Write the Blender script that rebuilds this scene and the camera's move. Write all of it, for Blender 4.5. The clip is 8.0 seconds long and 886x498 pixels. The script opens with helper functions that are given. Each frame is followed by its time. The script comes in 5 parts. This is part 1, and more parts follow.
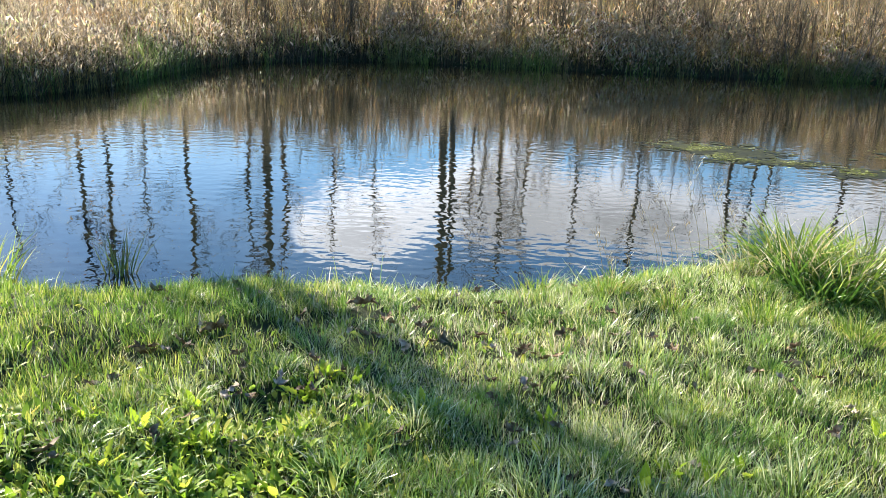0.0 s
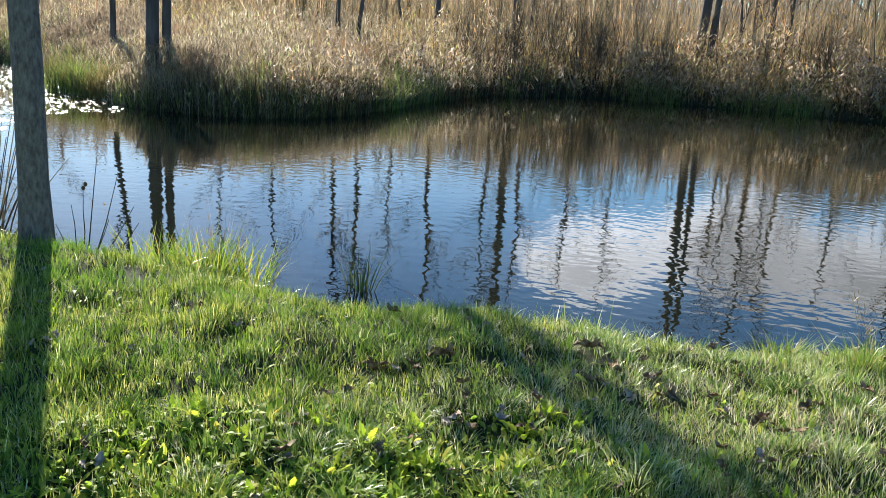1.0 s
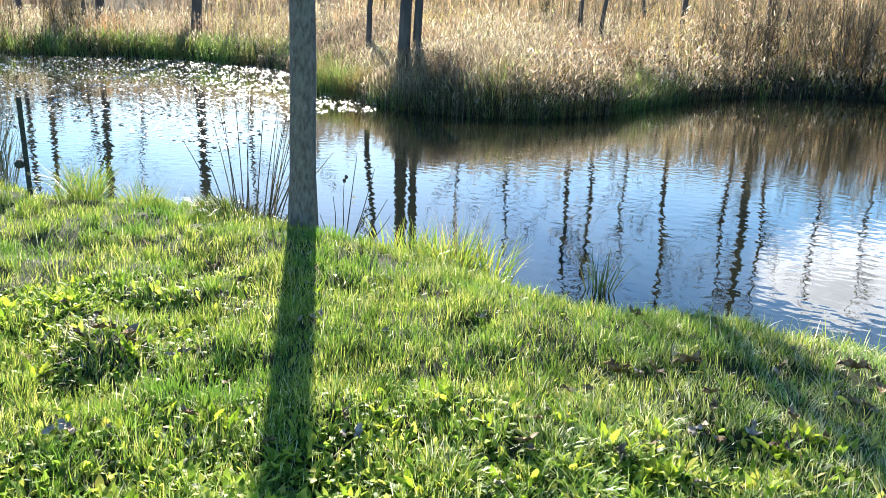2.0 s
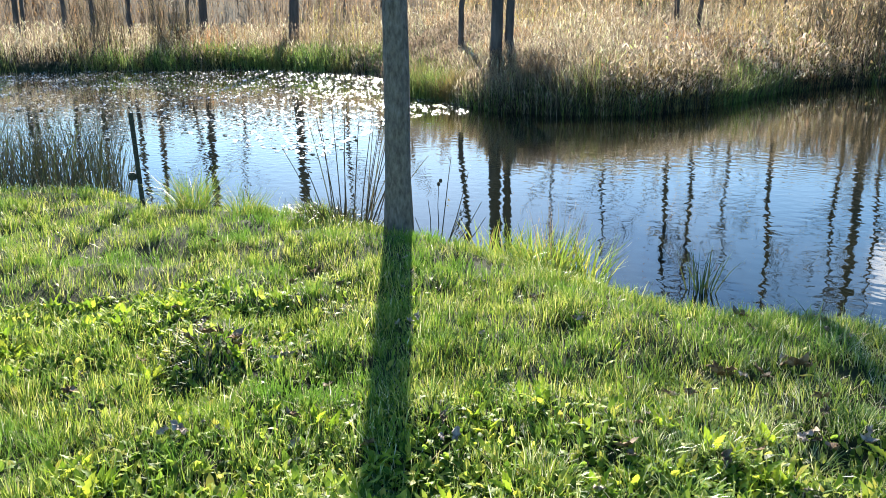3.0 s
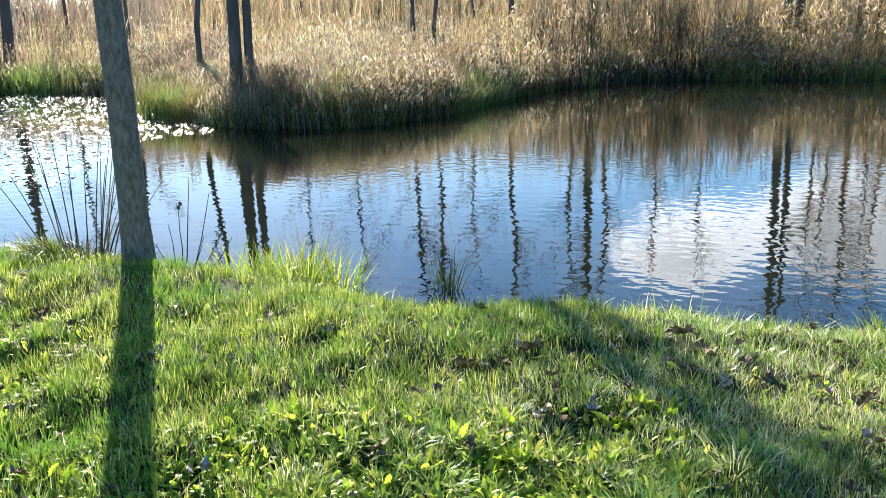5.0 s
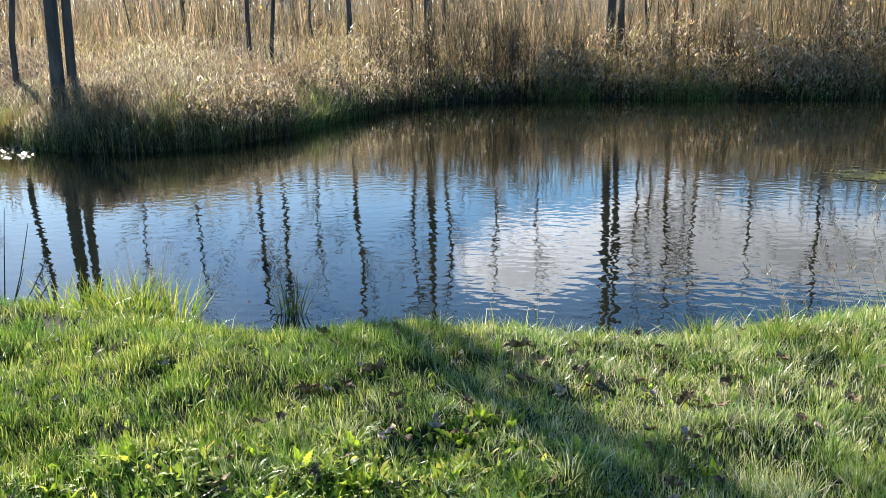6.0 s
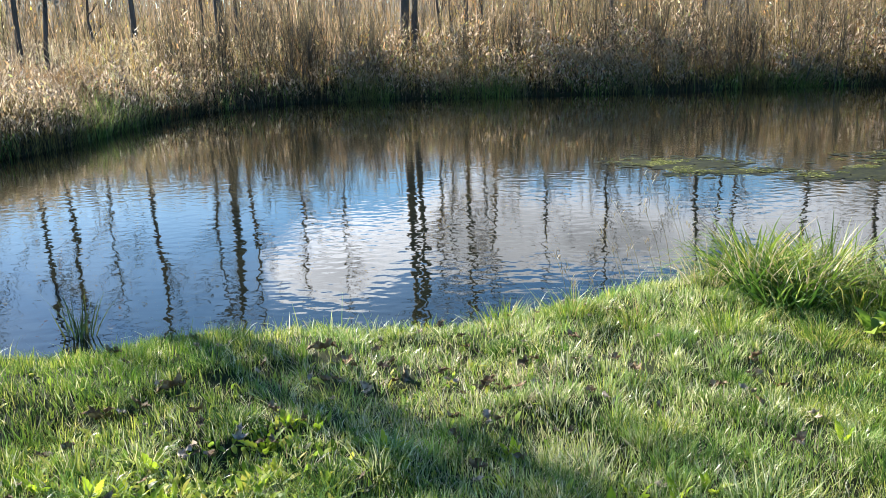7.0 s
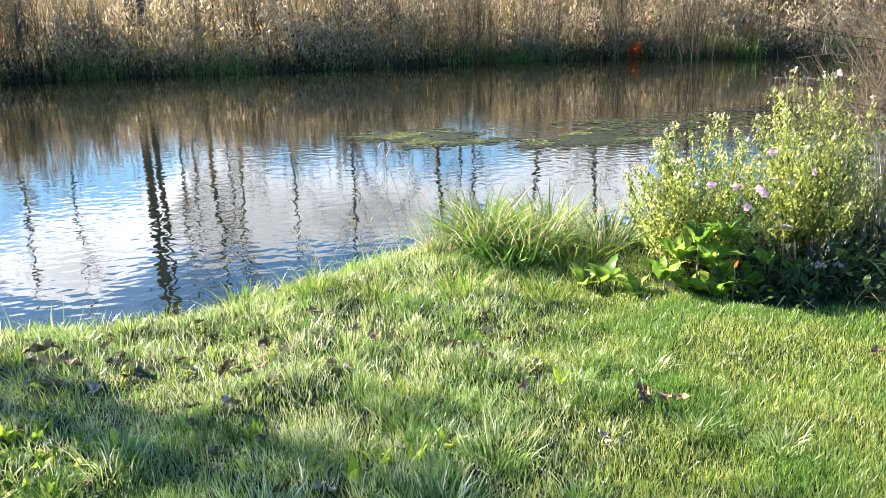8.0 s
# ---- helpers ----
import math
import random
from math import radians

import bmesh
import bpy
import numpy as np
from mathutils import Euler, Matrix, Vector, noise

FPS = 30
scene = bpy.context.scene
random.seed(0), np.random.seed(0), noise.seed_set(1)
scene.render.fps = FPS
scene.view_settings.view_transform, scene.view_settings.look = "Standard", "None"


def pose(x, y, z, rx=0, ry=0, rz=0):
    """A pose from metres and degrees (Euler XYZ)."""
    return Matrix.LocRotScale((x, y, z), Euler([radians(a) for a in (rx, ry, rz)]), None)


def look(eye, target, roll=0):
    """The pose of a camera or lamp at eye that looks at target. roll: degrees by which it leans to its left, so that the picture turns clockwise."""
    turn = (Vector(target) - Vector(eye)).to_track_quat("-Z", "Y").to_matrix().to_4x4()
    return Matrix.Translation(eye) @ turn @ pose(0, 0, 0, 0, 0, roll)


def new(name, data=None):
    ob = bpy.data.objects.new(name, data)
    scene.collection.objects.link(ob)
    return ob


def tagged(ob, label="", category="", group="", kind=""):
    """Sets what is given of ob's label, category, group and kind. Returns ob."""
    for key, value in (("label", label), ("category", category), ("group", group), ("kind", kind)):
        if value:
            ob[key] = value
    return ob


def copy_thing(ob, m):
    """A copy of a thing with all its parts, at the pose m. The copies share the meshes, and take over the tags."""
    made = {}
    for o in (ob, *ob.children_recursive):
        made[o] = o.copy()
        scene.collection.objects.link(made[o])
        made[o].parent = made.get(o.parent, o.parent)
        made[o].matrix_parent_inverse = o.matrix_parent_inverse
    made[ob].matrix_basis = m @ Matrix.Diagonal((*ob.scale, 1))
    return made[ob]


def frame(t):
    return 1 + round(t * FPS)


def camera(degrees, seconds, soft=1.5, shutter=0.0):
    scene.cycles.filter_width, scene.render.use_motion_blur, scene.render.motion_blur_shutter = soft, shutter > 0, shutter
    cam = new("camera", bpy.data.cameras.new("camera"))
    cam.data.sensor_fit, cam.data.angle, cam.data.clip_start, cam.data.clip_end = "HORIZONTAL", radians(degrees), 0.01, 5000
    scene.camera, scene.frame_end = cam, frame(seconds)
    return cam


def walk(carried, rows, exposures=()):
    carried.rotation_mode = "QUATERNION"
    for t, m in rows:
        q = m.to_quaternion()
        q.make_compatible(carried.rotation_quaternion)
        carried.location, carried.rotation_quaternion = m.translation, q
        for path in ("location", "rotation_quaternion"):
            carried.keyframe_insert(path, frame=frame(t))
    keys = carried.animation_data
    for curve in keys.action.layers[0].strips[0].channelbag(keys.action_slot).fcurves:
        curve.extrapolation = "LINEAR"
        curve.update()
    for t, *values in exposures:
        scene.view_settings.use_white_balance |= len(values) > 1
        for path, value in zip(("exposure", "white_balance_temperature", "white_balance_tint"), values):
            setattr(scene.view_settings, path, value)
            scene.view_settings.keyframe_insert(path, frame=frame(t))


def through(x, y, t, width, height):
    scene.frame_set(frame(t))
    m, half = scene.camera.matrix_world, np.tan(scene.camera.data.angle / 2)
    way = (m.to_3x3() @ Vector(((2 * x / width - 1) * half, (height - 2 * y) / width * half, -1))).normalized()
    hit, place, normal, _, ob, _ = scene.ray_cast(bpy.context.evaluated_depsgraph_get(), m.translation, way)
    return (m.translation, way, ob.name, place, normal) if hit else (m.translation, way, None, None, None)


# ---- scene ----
cam = camera(56.6, 8.0, 0.65)
PATH = [
    (0.0, -0.043, -0.030, 1.563, 74.05, -2.67, 0.60),
    (0.5, -0.061, -0.025, 1.574, 74.77, -3.16, 8.80),
    (1.0, -0.089, 0.000, 1.572, 75.51, -3.83, 17.10),
    (1.5, -0.135, -0.011, 1.563, 74.99, -3.50, 26.07),
    (2.0, -0.158, -0.052, 1.554, 74.70, -2.51, 33.13),
    (2.2, -0.172, -0.071, 1.565, 74.30, -2.42, 35.32),
    (3.3, -0.137, -0.038, 1.567, 74.79, 0.55, 39.65),
    (3.5, -0.126, -0.030, 1.567, 74.83, 1.34, 38.25),
    (4.0, -0.108, -0.027, 1.573, 75.12, 2.12, 35.16),
    (4.5, -0.084, -0.012, 1.568, 75.17, 2.16, 29.92),
    (5.0, -0.044, -0.011, 1.568, 75.33, 1.26, 22.21),
    (5.2, -0.024, -0.006, 1.567, 75.33, 1.05, 19.22),
    (6.3, 0.010, -0.025, 1.599, 76.94, 0.84, 8.79),
    (6.5, 0.024, -0.028, 1.597, 77.19, 0.97, 6.53),
    (7.0, 0.070, -0.006, 1.579, 76.28, 1.40, -2.13),
    (7.5, 0.107, -0.013, 1.576, 74.85, 1.31, -9.90),
    (8.0, 0.165, -0.023, 1.571, 74.32, 0.88, -19.53),
]
walk(cam, [(t, pose(x, y, z, rx, ry, rz)) for t, x, y, z, rx, ry, rz in PATH], [(0.0, 2.05), (0.5, 1.75), (1.0, 1.6), (1.5, 1.95), (2.0, 2.22), (3.5, 1.85), (4.0, 1.97), (4.5, 2.0), (5.0, 2.05), (6.5, 1.55), (7.0, 1.87), (7.5, 2.19), (8.0, 2.42)])
# ---- world, sun ----
AZ, ELEV = 41.5, 25.0
SUN_DIR = Vector((-math.sin(radians(AZ)) * math.cos(radians(ELEV)), math.cos(radians(AZ)) * math.cos(radians(ELEV)), math.sin(radians(ELEV))))
sun_data = bpy.data.lights.new("sun", "SUN")
sun_data.energy, sun_data.angle, sun_data.color = 5.0, radians(0.53), (1.0, 0.93, 0.82)
sun = new("sun", sun_data)
sun.matrix_world = look(SUN_DIR * 60, (0, 0, 0))

world = bpy.data.worlds.new("sky")
scene.world = world
world.use_nodes = True


def link(nt, a, b):
    nt.links.new(a, b)


def node(nt, kind, **values):
    n = nt.nodes.new(kind)
    for key, value in values.items():
        n.inputs[key].default_value = value
    return n


def calc(nt, op, a, b=None, c=None):
    n = nt.nodes.new("ShaderNodeMath")
    n.operation = op
    for i, v in enumerate((a, b, c)):
        if v is None:
            continue
        if isinstance(v, (int, float)):
            n.inputs[i].default_value = v
        else:
            nt.links.new(v, n.inputs[i])
    return n.outputs[0]


def build_sky():
    nt = world.node_tree
    nt.nodes.clear()
    out = nt.nodes.new("ShaderNodeOutputWorld")
    bg = nt.nodes.new("ShaderNodeBackground")
    bg.inputs["Strength"].default_value = SKY
    sky = nt.nodes.new("ShaderNodeTexSky")
    sky.sky_type, sky.sun_disc = "NISHITA", False
    sky.sun_elevation, sky.sun_rotation = radians(ELEV), radians(-AZ)
    sky.air_density, sky.dust_density, sky.ozone_density = 1.0, 0.2, 4.0
    co = nt.nodes.new("ShaderNodeTexCoord")
    sep = nt.nodes.new("ShaderNodeSeparateXYZ")
    link(nt, co.outputs["Generated"], sep.inputs[0])
    az = calc(nt, "ARCTAN2", sep.outputs["X"], sep.outputs["Y"])
    el = calc(nt, "ARCSINE", sep.outputs["Z"])
    stretch = nt.nodes.new("ShaderNodeMapping")
    stretch.inputs["Scale"].default_value = (1.0, 1.0, 2.4)
    link(nt, co.outputs["Generated"], stretch.inputs[0])
    puff = node(nt, "ShaderNodeTexNoise", Scale=4.2, Detail=7.0, Roughness=0.55)
    link(nt, stretch.outputs[0], puff.inputs["Vector"])
    wisps = node(nt, "ShaderNodeTexNoise", Scale=2.2, Detail=4.0, Roughness=0.6)
    link(nt, stretch.outputs[0], wisps.inputs["Vector"])

    def bank(a, e, wa, we):
        da = calc(nt, "DIVIDE", calc(nt, "SUBTRACT", az, radians(a)), radians(wa))
        de = calc(nt, "DIVIDE", calc(nt, "SUBTRACT", el, radians(e)), radians(we))
        r = calc(nt, "ADD", calc(nt, "MULTIPLY", da, da), calc(nt, "MULTIPLY", de, de))
        return calc(nt, "SUBTRACT", 1.0, calc(nt, "MINIMUM", r, 2.0))

    shape = None
    for b in CLOUDS:
        v = bank(*b)
        shape = v if shape is None else calc(nt, "MAXIMUM", shape, v)
    dens = calc(nt, "ADD", calc(nt, "MULTIPLY", shape, 0.5), calc(nt, "MULTIPLY", calc(nt, "SUBTRACT", puff.outputs["Fac"], 0.5), 2.2))
    mask = nt.nodes.new("ShaderNodeMapRange")
    mask.interpolation_type = "SMOOTHSTEP"
    mask.inputs["From Min"].default_value, mask.inputs["From Max"].default_value = 0.0, 0.32
    link(nt, dens, mask.inputs["Value"])
    thin = nt.nodes.new("ShaderNodeMapRange")
    thin.inputs["From Min"].default_value, thin.inputs["From Max"].default_value = 0.5, 0.85
    thin.inputs["To Max"].default_value = 0.2
    link(nt, wisps.outputs["Fac"], thin.inputs["Value"])
    cover = calc(nt, "MAXIMUM", mask.outputs[0], thin.outputs[0])
    # thick middles of clouds are greyer than their rims
    lit = nt.nodes.new("ShaderNodeMapRange")
    lit.inputs["From Min"].default_value, lit.inputs["From Max"].default_value = 0.15, 0.8
    lit.inputs["To Min"].default_value, lit.inputs["To Max"].default_value = 1.05, 0.45
    link(nt, dens, lit.inputs["Value"])
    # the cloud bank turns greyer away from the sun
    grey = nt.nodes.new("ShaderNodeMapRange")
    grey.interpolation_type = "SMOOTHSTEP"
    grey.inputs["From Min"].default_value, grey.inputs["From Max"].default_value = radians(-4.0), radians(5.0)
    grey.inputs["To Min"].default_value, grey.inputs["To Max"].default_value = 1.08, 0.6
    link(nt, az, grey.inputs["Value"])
    cloud = nt.nodes.new("ShaderNodeMix")
    cloud.data_type = "RGBA"
    cloud.blend_type = "MULTIPLY"
    cloud.inputs["Factor"].default_value = 1.0
    cloud.inputs["A"].default_value = CLOUD_COLOUR
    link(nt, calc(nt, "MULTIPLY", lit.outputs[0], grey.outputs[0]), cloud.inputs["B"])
    mix = nt.nodes.new("ShaderNodeMix")
    mix.data_type = "RGBA"
    link(nt, cover, mix.inputs["Factor"])
    clear = node(nt, "ShaderNodeHueSaturation", Saturation=1.22, Value=1.35)
    link(nt, sky.outputs[0], clear.inputs["Color"])
    link(nt, clear.outputs[0], mix.inputs["A"])
    link(nt, cloud.outputs["Result"], mix.inputs["B"])
    link(nt, mix.outputs["Result"], bg.inputs["Color"])
    link(nt, bg.outputs[0], out.inputs[0])


SKY = 0.053
CLOUD_COLOUR = (17.5, 18.4, 20.0, 1.0)
# azimuth (right of +y), elevation, half width, half height in degrees
CLOUDS = [(-5.5, 13.5, 6.0, 3.6), (4.5, 12.5, 6.5, 3.8), (14.5, 12.5, 8.5, 3.6), (29.0, 11.5, 9.0, 3.6), (-31.0, 9.3, 4.5, 1.6)]
build_sky()

# ---- materials ----


def material(name):
    m = bpy.data.materials.new(name)
    m.use_nodes = True
    nt = m.node_tree
    nt.nodes.clear()
    return m, nt, nt.nodes.new("ShaderNodeOutputMaterial")


def ramp(nt, fac, stops):
    r = nt.nodes.new("ShaderNodeValToRGB")
    e = r.color_ramp.elements
    while len(e) < len(stops):
        e.new(0.5)
    for el, (p, c) in zip(e, stops):
        el.position, el.color = p, (*c, 1)
    link(nt, fac, r.inputs[0])
    return r.outputs[0]


def noise_fac(nt, scale, detail=4.0, rough=0.55, stretch=None):
    co = nt.nodes.new("ShaderNodeTexCoord")
    n = node(nt, "ShaderNodeTexNoise", Scale=scale, Detail=detail, Roughness=rough)
    vec = co.outputs["Object"]
    if stretch:
        mp = nt.nodes.new("ShaderNodeMapping")
        mp.inputs["Scale"].default_value = stretch
        link(nt, vec, mp.inputs[0])
        vec = mp.outputs[0]
    link(nt, vec, n.inputs["Vector"])
    return n.outputs["Fac"]


def leafy(name, stops, through=0.45, rough=0.5, patch=None, patch_scale=1.2, island=True, gloss=0.35):
    """Thin leaves: colour by piece, patches of a second tone, light shining through."""
    m, nt, out = material(name)
    if island:
        g = nt.nodes.new("ShaderNodeNewGeometry").outputs["Random Per Island"]
    else:
        g = nt.nodes.new("ShaderNodeObjectInfo").outputs["Random"]
    col = ramp(nt, g, stops)
    if patch:
        mr = nt.nodes.new("ShaderNodeMapRange")
        mr.inputs["From Min"].default_value, mr.inputs["From Max"].default_value = 0.45, 0.65
        link(nt, noise_fac(nt, patch_scale, 3.0), mr.inputs["Value"])
        mx = nt.nodes.new("ShaderNodeMix")
        mx.data_type = "RGBA"
        link(nt, mr.outputs[0], mx.inputs["Factor"])
        link(nt, col, mx.inputs["A"])
        mx.inputs["B"].default_value = (*patch, 1)
        col = mx.outputs["Result"]
    p = node(nt, "ShaderNodeBsdfPrincipled", Roughness=rough)
    p.inputs["Specular IOR Level"].default_value = gloss
    link(nt, col, p.inputs["Base Color"])
    t = nt.nodes.new("ShaderNodeBsdfTranslucent")
    link(nt, col, t.inputs["Color"])
    mix = nt.nodes.new("ShaderNodeMixShader")
    mix.inputs[0].default_value = through
    link(nt, p.outputs[0], mix.inputs[1])
    link(nt, t.outputs[0], mix.inputs[2])
    link(nt, mix.outputs[0], out.inputs[0])
    return m


def solid(name, stops, scale=6.0, rough=0.8, bump=0.0, bump_scale=30.0, stretch=None, detail=5.0, metal=0.0):
    m, nt, out = material(name)
    col = ramp(nt, noise_fac(nt, scale, detail, 0.6, stretch), stops)
    p = node(nt, "ShaderNodeBsdfPrincipled", Roughness=rough, Metallic=metal)
    p.inputs["Specular IOR Level"].default_value = 0.2 if metal == 0 else 0.5
    link(nt, col, p.inputs["Base Color"])
    if bump:
        b = node(nt, "ShaderNodeBump", Strength=1.0, Distance=bump)
        link(nt, noise_fac(nt, bump_scale, 6.0, 0.65, stretch), b.inputs["Height"])
        link(nt, b.outputs[0], p.inputs["Normal"])
    link(nt, p.outputs[0], out.inputs[0])
    return m


M_SOIL = solid("soil", [(0.3, (0.014, 0.016, 0.007)), (0.55, (0.028, 0.038, 0.011)), (0.75, (0.05, 0.055, 0.022))], 9.0, 0.95, 0.01, 25)
M_GRASS = leafy("grass_blade", [(0.0, (0.02, 0.045, 0.008)), (0.2, (0.08, 0.16, 0.022)), (0.5, (0.245, 0.33, 0.042)), (0.78, (0.42, 0.47, 0.075)), (0.93, (0.6, 0.55, 0.17)), (1.0, (0.62, 0.55, 0.26))], 0.42, 0.38, (0.13, 0.25, 0.03), 1.6, True, 0.45)
M_PALE_GRASS = leafy("pale_grass_blade", [(0.0, (0.04, 0.075, 0.025)), (0.2, (0.18, 0.28, 0.07)), (0.5, (0.5, 0.55, 0.18)), (0.8, (0.78, 0.74, 0.4)), (1.0, (0.87, 0.84, 0.66))], 0.38, 0.3, (0.22, 0.36, 0.08), 2.6, True, 0.6)
M_LUSH = leafy("lush_blade", [(0.0, (0.02, 0.05, 0.01)), (0.5, (0.07, 0.16, 0.022)), (0.9, (0.16, 0.28, 0.04)), (1.0, (0.34, 0.42, 0.09))], 0.38, 0.38)
M_STRAW = leafy("dry_straw", [(0.0, (0.32, 0.25, 0.14)), (0.5, (0.55, 0.47, 0.3)), (1.0, (0.74, 0.68, 0.5))], 0.35, 0.5)
M_WEED = leafy("weed_leaf", [(0.0, (0.03, 0.065, 0.01)), (0.28, (0.1, 0.19, 0.02)), (0.55, (0.28, 0.41, 0.05)), (0.85, (0.5, 0.57, 0.09)), (1.0, (0.6, 0.52, 0.1))], 0.55, 0.5, None, 1.0, True, 0.15)
M_WEED_PART = leafy("rosette_leaf", [(0.0, (0.16, 0.27, 0.02)), (0.6, (0.33, 0.45, 0.035)), (1.0, (0.52, 0.56, 0.06))], 0.55, 0.5, None, 1.0, False, 0.2)
M_REED = leafy("reed_blade", [(0.0, (0.13, 0.095, 0.065)), (0.3, (0.26, 0.2, 0.135)), (0.6, (0.43, 0.35, 0.225)), (0.82, (0.64, 0.57, 0.41)), (1.0, (0.32, 0.37, 0.13))], 0.55, 0.55, (0.24, 0.18, 0.125), 0.3)
M_OCHRE = leafy("ochre_blade", [(0.0, (0.05, 0.045, 0.02)), (0.3, (0.16, 0.135, 0.042)), (0.6, (0.34, 0.27, 0.075)), (0.85, (0.54, 0.44, 0.17)), (1.0, (0.24, 0.3, 0.07))], 0.62, 0.55, (0.34, 0.19, 0.1), 0.25)
M_SALLOW = leafy("sallow_blade", [(0.0, (0.03, 0.026, 0.018)), (0.3, (0.17, 0.125, 0.08)), (0.6, (0.22, 0.22, 0.09)), (0.8, (0.38, 0.27, 0.18)), (0.92, (0.55, 0.45, 0.32)), (1.0, (0.42, 0.2, 0.09))], 0.6, 0.6, (0.26, 0.18, 0.1), 0.3)
# dead-stem brown darkened so that it holds the shade low in the reeds
M_SHADE_LITTER = leafy("reed_litter", [(0.0, (0.015, 0.013, 0.008)), (0.6, (0.05, 0.042, 0.024)), (1.0, (0.13, 0.10, 0.055))], 0.2, 0.8)
M_REED_GREEN = leafy("green_reed_blade", [(0.0, (0.05, 0.1, 0.022)), (0.5, (0.16, 0.27, 0.05)), (1.0, (0.38, 0.46, 0.13))], 0.45, 0.5, (0.2, 0.16, 0.06), 0.4)
M_SHRUB = leafy("shrub_twig", [(0.0, (0.10, 0.075, 0.055)), (0.5, (0.22, 0.16, 0.11)), (0.85, (0.36, 0.27, 0.17)), (1.0, (0.45, 0.26, 0.12))], 0.3, 0.7, (0.27, 0.25, 0.21), 0.15)
M_BRUSH = leafy("brush_twig", [(0.0, (0.03, 0.026, 0.018)), (0.5, (0.10, 0.085, 0.055)), (0.85, (0.2, 0.17, 0.10)), (1.0, (0.36, 0.22, 0.1))], 0.4, 0.7, (0.2, 0.16, 0.09), 0.3)
M_AUTUMN = leafy("autumn_leaf", [(0.0, (0.25, 0.09, 0.03)), (0.5, (0.42, 0.24, 0.05)), (1.0, (0.6, 0.45, 0.08))], 0.45, 0.5)
M_BARK = solid("bark", [(0.3, (0.075, 0.065, 0.055)), (0.5, (0.15, 0.135, 0.115)), (0.7, (0.23, 0.21, 0.185))], 40, 0.9, 0.01, 60, (1, 1, 0.4), 8.0)
M_BARK_FAR = solid("far_bark", [(0.3, (0.05, 0.044, 0.04)), (0.7, (0.15, 0.125, 0.105))], 5, 0.9, 0.01, 20, (1, 1, 0.2))
M_TWIG = solid("twig_bark", [(0.3, (0.05, 0.035, 0.025)), (0.7, (0.12, 0.09, 0.06))], 20, 0.8)
M_METAL = solid("green_painted_steel", [(0.35, (0.012, 0.022, 0.018)), (0.7, (0.03, 0.04, 0.03))], 30, 0.55, 0.0006, 200, None, 5, 0.3)
M_DEAD = solid("dead_leaf", [(0.3, (0.06, 0.034, 0.016)), (0.5, (0.16, 0.1, 0.05)), (0.72, (0.35, 0.27, 0.18))], 22, 0.75, 0.003, 60)
M_DEAD_PALE = solid("bleached_leaf", [(0.3, (0.2, 0.145, 0.1)), (0.7, (0.5, 0.42, 0.33))], 26, 0.6, 0.003, 60)
M_PINK = leafy("pink_petal", [(0.0, (0.8, 0.38, 0.5)), (1.0, (0.88, 0.6, 0.68))], 0.4, 0.5)
M_MALLOW = leafy("mallow_leaf", [(0.0, (0.05, 0.08, 0.015)), (0.3, (0.2, 0.27, 0.045)), (0.65, (0.44, 0.46, 0.11)), (0.9, (0.54, 0.52, 0.15)), (1.0, (0.62, 0.57, 0.24))], 0.58, 0.5, None, 1.0, True, 0.15)
M_MALLOW_STEM = solid("mallow_stem", [(0.3, (0.14, 0.15, 0.05)), (0.7, (0.28, 0.24, 0.12))], 12, 0.7)
M_DOCK = leafy("dock_leaf", [(0.0, (0.10, 0.19, 0.025)), (0.6, (0.2, 0.33, 0.04)), (1.0, (0.42, 0.48, 0.08))], 0.5, 0.4, None, 1.0, False)
M_PAD = leafy("floating_leaf", [(0.0, (0.16, 0.15, 0.1)), (0.5, (0.32, 0.3, 0.22)), (1.0, (0.5, 0.48, 0.38))], 0.0, 0.24, None, 1.0, True, 0.9)
M_SCRUB = leafy("scrub_leaf", [(0.0, (0.03, 0.024, 0.015)), (0.2, (0.17, 0.12, 0.075)), (0.42, (0.42, 0.32, 0.22)), (0.62, (0.66, 0.55, 0.44)), (0.78, (0.3, 0.35, 0.11)), (0.9, (0.55, 0.29, 0.13)), (1.0, (0.78, 0.69, 0.58))], 0.55, 0.5, (0.36, 0.28, 0.17), 0.4)
M_OLIVE = leafy("drowned_algae", [(0.0, (0.012, 0.013, 0.004)), (0.6, (0.028, 0.029, 0.008)), (1.0, (0.055, 0.055, 0.014))], 0.0, 0.6, None, 1.0, True, 0.12)
M_ALGAE = leafy("algae_mat", [(0.0, (0.05, 0.07, 0.01)), (0.5, (0.12, 0.135, 0.024)), (1.0, (0.36, 0.36, 0.14))], 0.0, 0.8, None, 1.0, True, 0.1)


